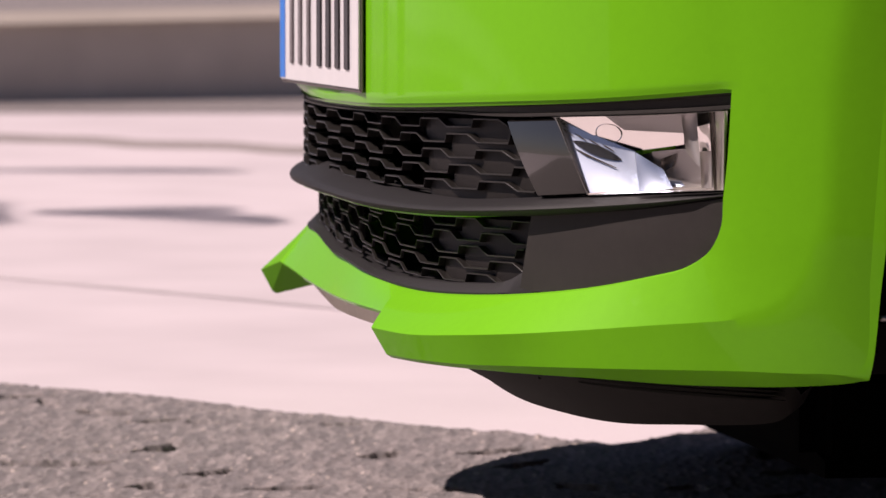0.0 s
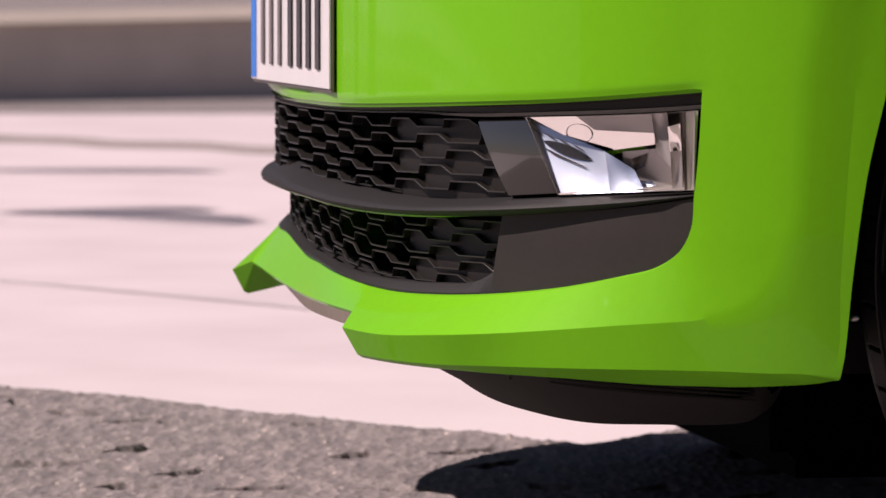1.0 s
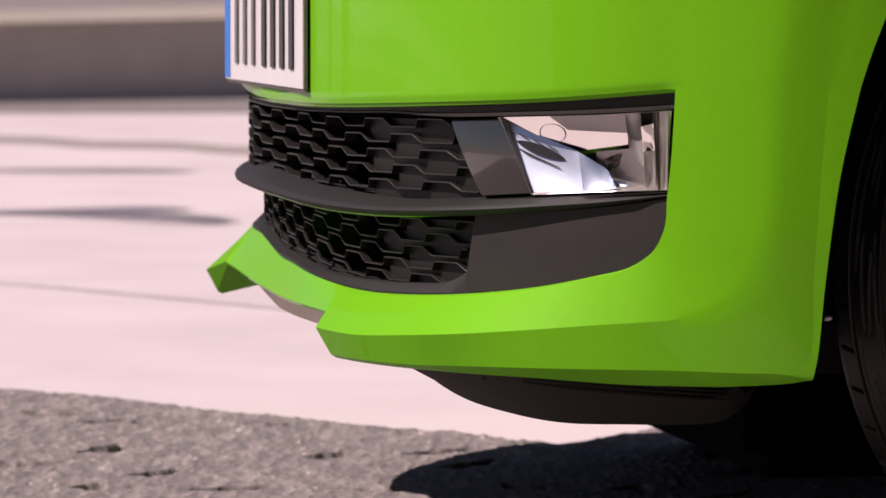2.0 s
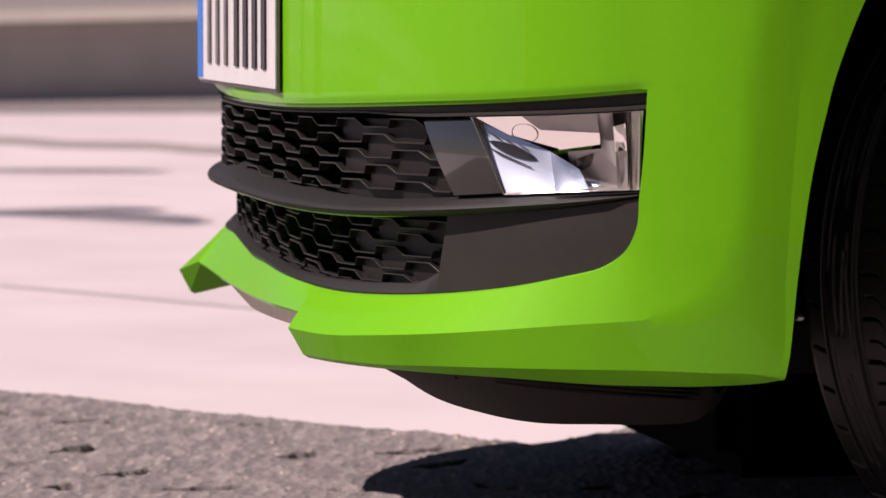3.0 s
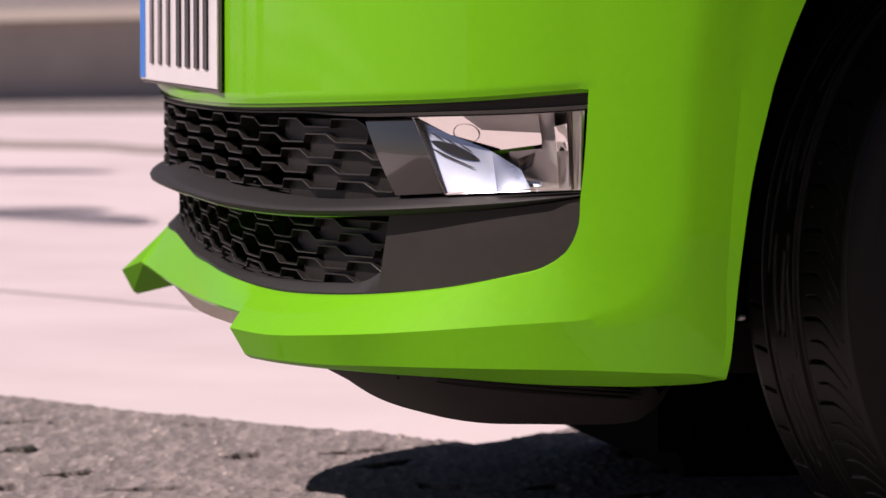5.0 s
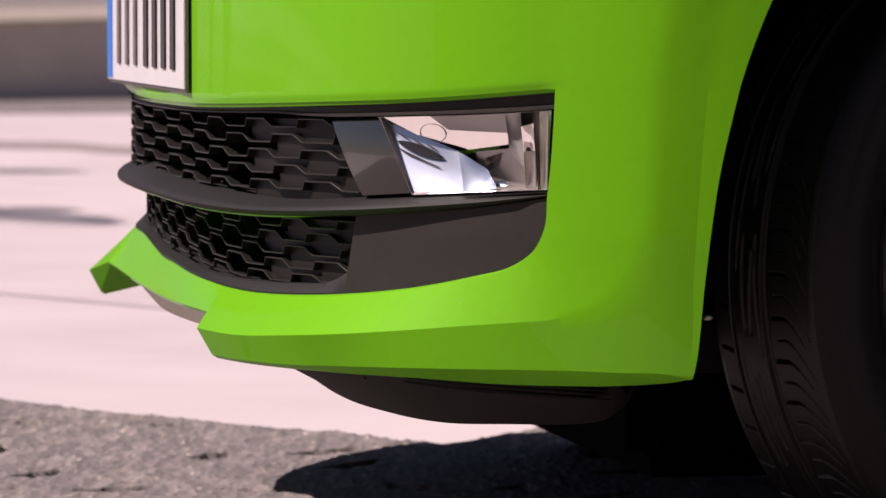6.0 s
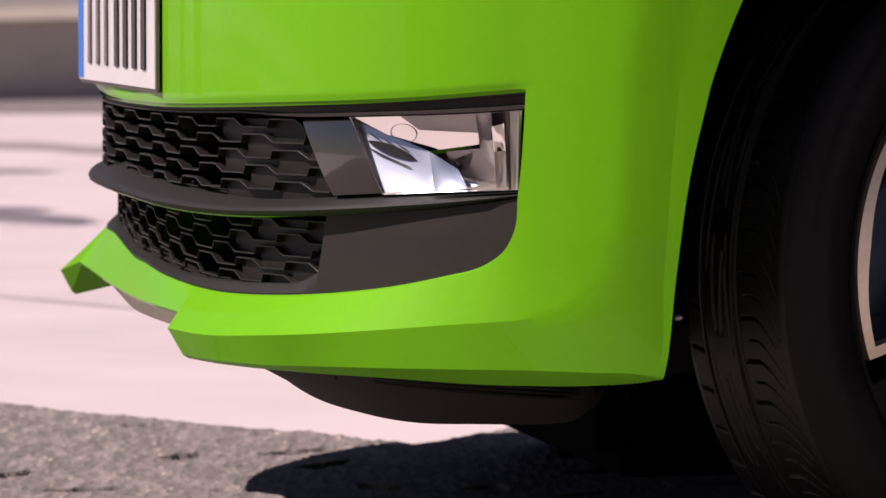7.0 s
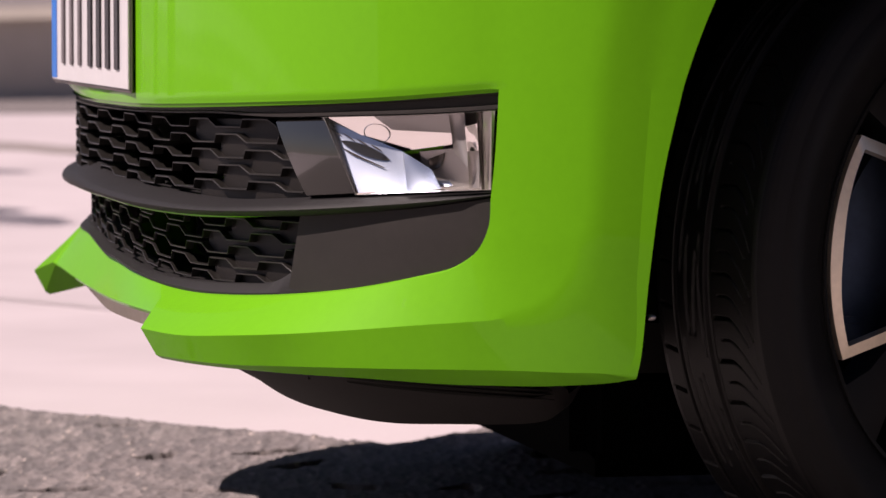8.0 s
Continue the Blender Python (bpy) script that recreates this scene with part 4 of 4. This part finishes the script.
# ---------------------------------------------------------------- the rest of the body
def body():
    L = 3.55
    # side profile stations back from the nose: half width, sill, shoulder height, roof height, roof half width
    st = [(0.02, 0.50, 0.70, 0.70, 0.74, 0.40), (0.12, 0.62, 0.70, 0.72, 0.79, 0.50), (0.30, 0.75, 0.70, 0.75, 0.84, 0.60), (0.50, 0.815, 0.70, 0.80, 0.88, 0.64), (0.75, 0.825, 0.70, 0.84, 0.92, 0.66),
          (1.02, 0.825, 0.20, 0.86, 0.96, 0.66), (1.25, 0.825, 0.20, 0.87, 1.12, 0.60), (1.60, 0.825, 0.20, 0.88, 1.40, 0.54), (2.0, 0.825, 0.20, 0.89, 1.475, 0.53), (2.6, 0.825, 0.20, 0.91, 1.47, 0.53),
          (2.80, 0.825, 0.20, 0.92, 1.46, 0.52), (3.1, 0.82, 0.66, 0.93, 1.42, 0.51), (3.30, 0.80, 0.66, 0.93, 1.37, 0.50), (3.45, 0.76, 0.24, 0.92, 1.22, 0.52), (3.52, 0.70, 0.26, 0.85, 0.92, 0.55)]
    bm = bmesh.new()
    rows = []
    for x, hw, sill, sh, roof, rw in st:
        near = [(x, -hw + 0.02, sill), (x, -hw, sill + 0.08), (x, -hw, (sill + sh) / 2 + 0.05), (x, -hw + 0.02, sh), (x, -rw - 0.02, sh * 0.25 + roof * 0.75), (x, -rw, roof - 0.02), (x, -rw * 0.5, roof)]
        rows.append(near + [(p[0], -p[1], p[2]) for p in reversed(near)])
    loft(bm, rows)
    bm.faces.new([bm.verts.new(p) for p in rows[-1]])
    part("body_shell", bm, PAINT, car, "bright green painted body shell", sharp=45)
    # glazing a little proud of the shell
    for s in (1, -1):
        bm = bmesh.new()
        loft(bm, [[(x, s * (y0 + 0.004), z0), (x, s * (y1 + 0.004), z1)] for x, y0, z0, y1, z1 in ((1.45, 0.80, 0.915, 0.63, 1.17), (1.65, 0.80, 0.92, 0.565, 1.31), (2.0, 0.80, 0.93, 0.555, 1.34), (2.6, 0.80, 0.95, 0.555, 1.34), (3.05, 0.80, 0.97, 0.55, 1.29))])
        part("side_glass", bm, GLASSDARK, car, "dark tinted side window")
    bm = bmesh.new()
    loft(bm, [[(1.05, y * 0.62, 0.99), (1.30, y * 0.58, 1.17), (1.58, y * 0.52, 1.395)] for y in (-1, -0.5, 0, 0.5, 1)])
    part("windscreen", bm, GLASSDARK, car, "dark glass windscreen")


body()


# ---------------------------------------------------------------- palms beside the road
def palm(x, y, h, seed, count=22, reach=1.5, ways=(), width=0.36):
    rnd = random.Random(seed)
    tree = new("palm_tree")
    tree.matrix_world = pose(x, y, GROUND_Z if y > 0 else -0.005)
    tagged(tree, "tall palm tree beside the road", "palm tree", "roadside palms")
    bm = bmesh.new()
    rows = []
    for k in range(25):
        f = k / 24
        r = 0.15 * (1 - 0.45 * f) * (1.06 if k % 2 else 0.97)
        rows.append([(0.25 * f * f + r * math.cos(a), r * math.sin(a), h * f) for a in (2 * math.pi * i / 12 for i in range(12))])
    loft(bm, rows, True)
    part("trunk", bm, BARK, tree)
    bm = bmesh.new()
    for az in ways or [2 * math.pi * k / count + rnd.uniform(-0.15, 0.15) for k in range(count)]:
        up = rnd.uniform(-0.2, 0.9)
        ln = reach * rnd.uniform(0.8, 1.15)
        spine = []
        for i in range(13):
            t = i / 12
            rr = ln * t
            spine.append(Vector((0.25 + math.cos(az) * rr, math.sin(az) * rr, h + up * rr - 0.75 * rr * rr / ln * (1 + 0.3 * up))))
        side = Vector((-math.sin(az), math.cos(az), 0))
        for i in range(1, 12):
            for sg in (-1, 1):
                for q in (0.0, 0.25, 0.5, 0.75):
                    p = spine[i].lerp(spine[i + 1], q)
                    wl = width * math.sin(math.pi * min(1, (i + q) / 12.5)) + 0.05
                    tip = p + side * sg * wl + (spine[i + 1] - spine[i]).normalized() * wl * 0.6 + Vector((0, 0, -wl * 0.45))
                    a, b = p - (spine[i + 1] - spine[i]) * 0.12, p + (spine[i + 1] - spine[i]) * 0.12
                    bm.faces.new([bm.verts.new(v) for v in (a, b, tip)])
    part("crown", bm, FROND, tree, smooth=False)
    return tree


palm(-4.95, 9.68, 4.3, 3, ways=(0.22, -0.28, 1.9, 2.7, 3.4, 4.3), width=0.20)
palm(-5.85, 12.0, 4.7, 5, ways=(0.0, 1.9, 2.7, 3.5, 4.4), width=0.20)
palm(-6.5, 1.4, 4.6, 8)
palm(-9.5, -9.0, 5.0, 9)


# ---------------------------------------------------------------- building out of view, added to block sky light
def building():
    house = new("building")
    house.matrix_world = pose(12.2, -8.0, -0.02)
    tagged(house, "unseen cream building added to block sky light", "building")
    w, h, d = 10.0, 9.0, 6.0
    cols = [-7.5, -4.5, -1.5, 1.5, 4.5, 7.5]
    rows_z = [1.0, 4.0, 7.0]
    xs = sorted({-w, w, *[c - 0.6 for c in cols], *[c + 0.6 for c in cols]})
    zs = sorted({0.0, h, *[z for z in rows_z], *[z + 1.5 for z in rows_z]})
    holes = {(c - 0.6, z) for c in cols for z in rows_z}
    bm = bmesh.new()
    for x0, x1 in zip(xs, xs[1:]):
        for z0, z1 in zip(zs, zs[1:]):
            if (x0, z0) in holes:
                for q in ([(x0, 0, z0), (x0, -0.2, z0), (x0, -0.2, z1), (x0, 0, z1)], [(x1, 0, z0), (x1, -0.2, z0), (x1, -0.2, z1), (x1, 0, z1)],
                          [(x0, 0, z0), (x1, 0, z0), (x1, -0.2, z0), (x0, -0.2, z0)], [(x0, 0, z1), (x1, 0, z1), (x1, -0.2, z1), (x0, -0.2, z1)]):
                    bm.faces.new([bm.verts.new(v) for v in q])
            else:
                bm.faces.new([bm.verts.new(v) for v in ((x0, 0, z0), (x1, 0, z0), (x1, 0, z1), (x0, 0, z1))])
    loft(bm, [[(-w, 0, 0), (-w, 0, h)], [(-w, -d, 0), (-w, -d, h)], [(w, -d, 0), (w, -d, h)], [(w, 0, 0), (w, 0, h)]])
    part("facade", bm, CREAM, house, smooth=False)
    bm = bmesh.new()
    box(bm, -w - 0.2, w + 0.2, -d - 0.2, 0.2, h, h + 0.25)
    part("roof", bm, COPING, house, smooth=False)
    for c in cols:
        for z in rows_z:
            bm = bmesh.new()
            box(bm, c - 0.6, c + 0.6, -0.22, -0.19, z, z + 1.5)
            part("window", bm, GLASSDARK, house, smooth=False)


CREAM = mat("cream_render", (0.5, 0.43, 0.37), 0.9, vary=0.12, scale=2.0, bump=0.2, bump_scale=40)
building()


# ---------------------------------------------------------------- hedge out of view, added to block low sky light
def hedge(x0, x1, y, h, deep, count, seed):
    rnd = random.Random(seed)
    ob = new("hedge")
    ob.matrix_world = pose(0, y, -0.012)
    tagged(ob, "unseen dark green hedge added to block low sky light", "hedge")
    bm = bmesh.new()
    rows = []
    for k in range(61):
        x = x0 + (x1 - x0) * k / 60
        j = 0.12 * noise.noise(Vector((x, 3, 1)))
        rows.append([(x, deep / 2 - 0.1 + j, 0), (x, deep / 2 - 0.12 - j, h * 0.6), (x, deep / 2 - 0.25 + j, h - 0.15), (x, -deep / 2 + 0.2, h - 0.12 + j), (x, -deep / 2, 0)])
    loft(bm, rows)
    part("foliage_core", bm, LEAFDARK, ob)
    verts, faces = [], []
    for k in range(count):
        x, f = rnd.uniform(x0, x1), rnd.random()
        z = rnd.uniform(0.05, h) if f < 0.7 else h + rnd.uniform(-0.1, 0.08)
        yy = deep / 2 + rnd.uniform(-0.15, 0.08) if f < 0.7 else rnd.uniform(-deep / 2, deep / 2)
        c = Vector((x, yy, z))
        a = Vector((rnd.gauss(0, 1), rnd.gauss(0, 1), rnd.gauss(0, 1))).normalized() * rnd.uniform(0.04, 0.09)
        b = a.cross(Vector((rnd.gauss(0, 1), rnd.gauss(0, 1), rnd.gauss(0, 1)))).normalized() * rnd.uniform(0.025, 0.05)
        i = len(verts)
        verts += [c - a, c + b, c + a, c - b]
        faces.append((i, i + 1, i + 2, i + 3))
    me = bpy.data.meshes.new("leaves")
    me.from_pydata(verts, [], faces)
    me.materials.append(FROND)
    leaves = new("leaves", me)
    leaves.parent = ob
    tagged(leaves, kind="stuff")


LEAFDARK = mat("leaf_core", (0.02, 0.035, 0.012), 0.8, vary=0.4, scale=8)
hedge(-34, 1.5, -7.6, 5.0, 1.2, 18000, 4)
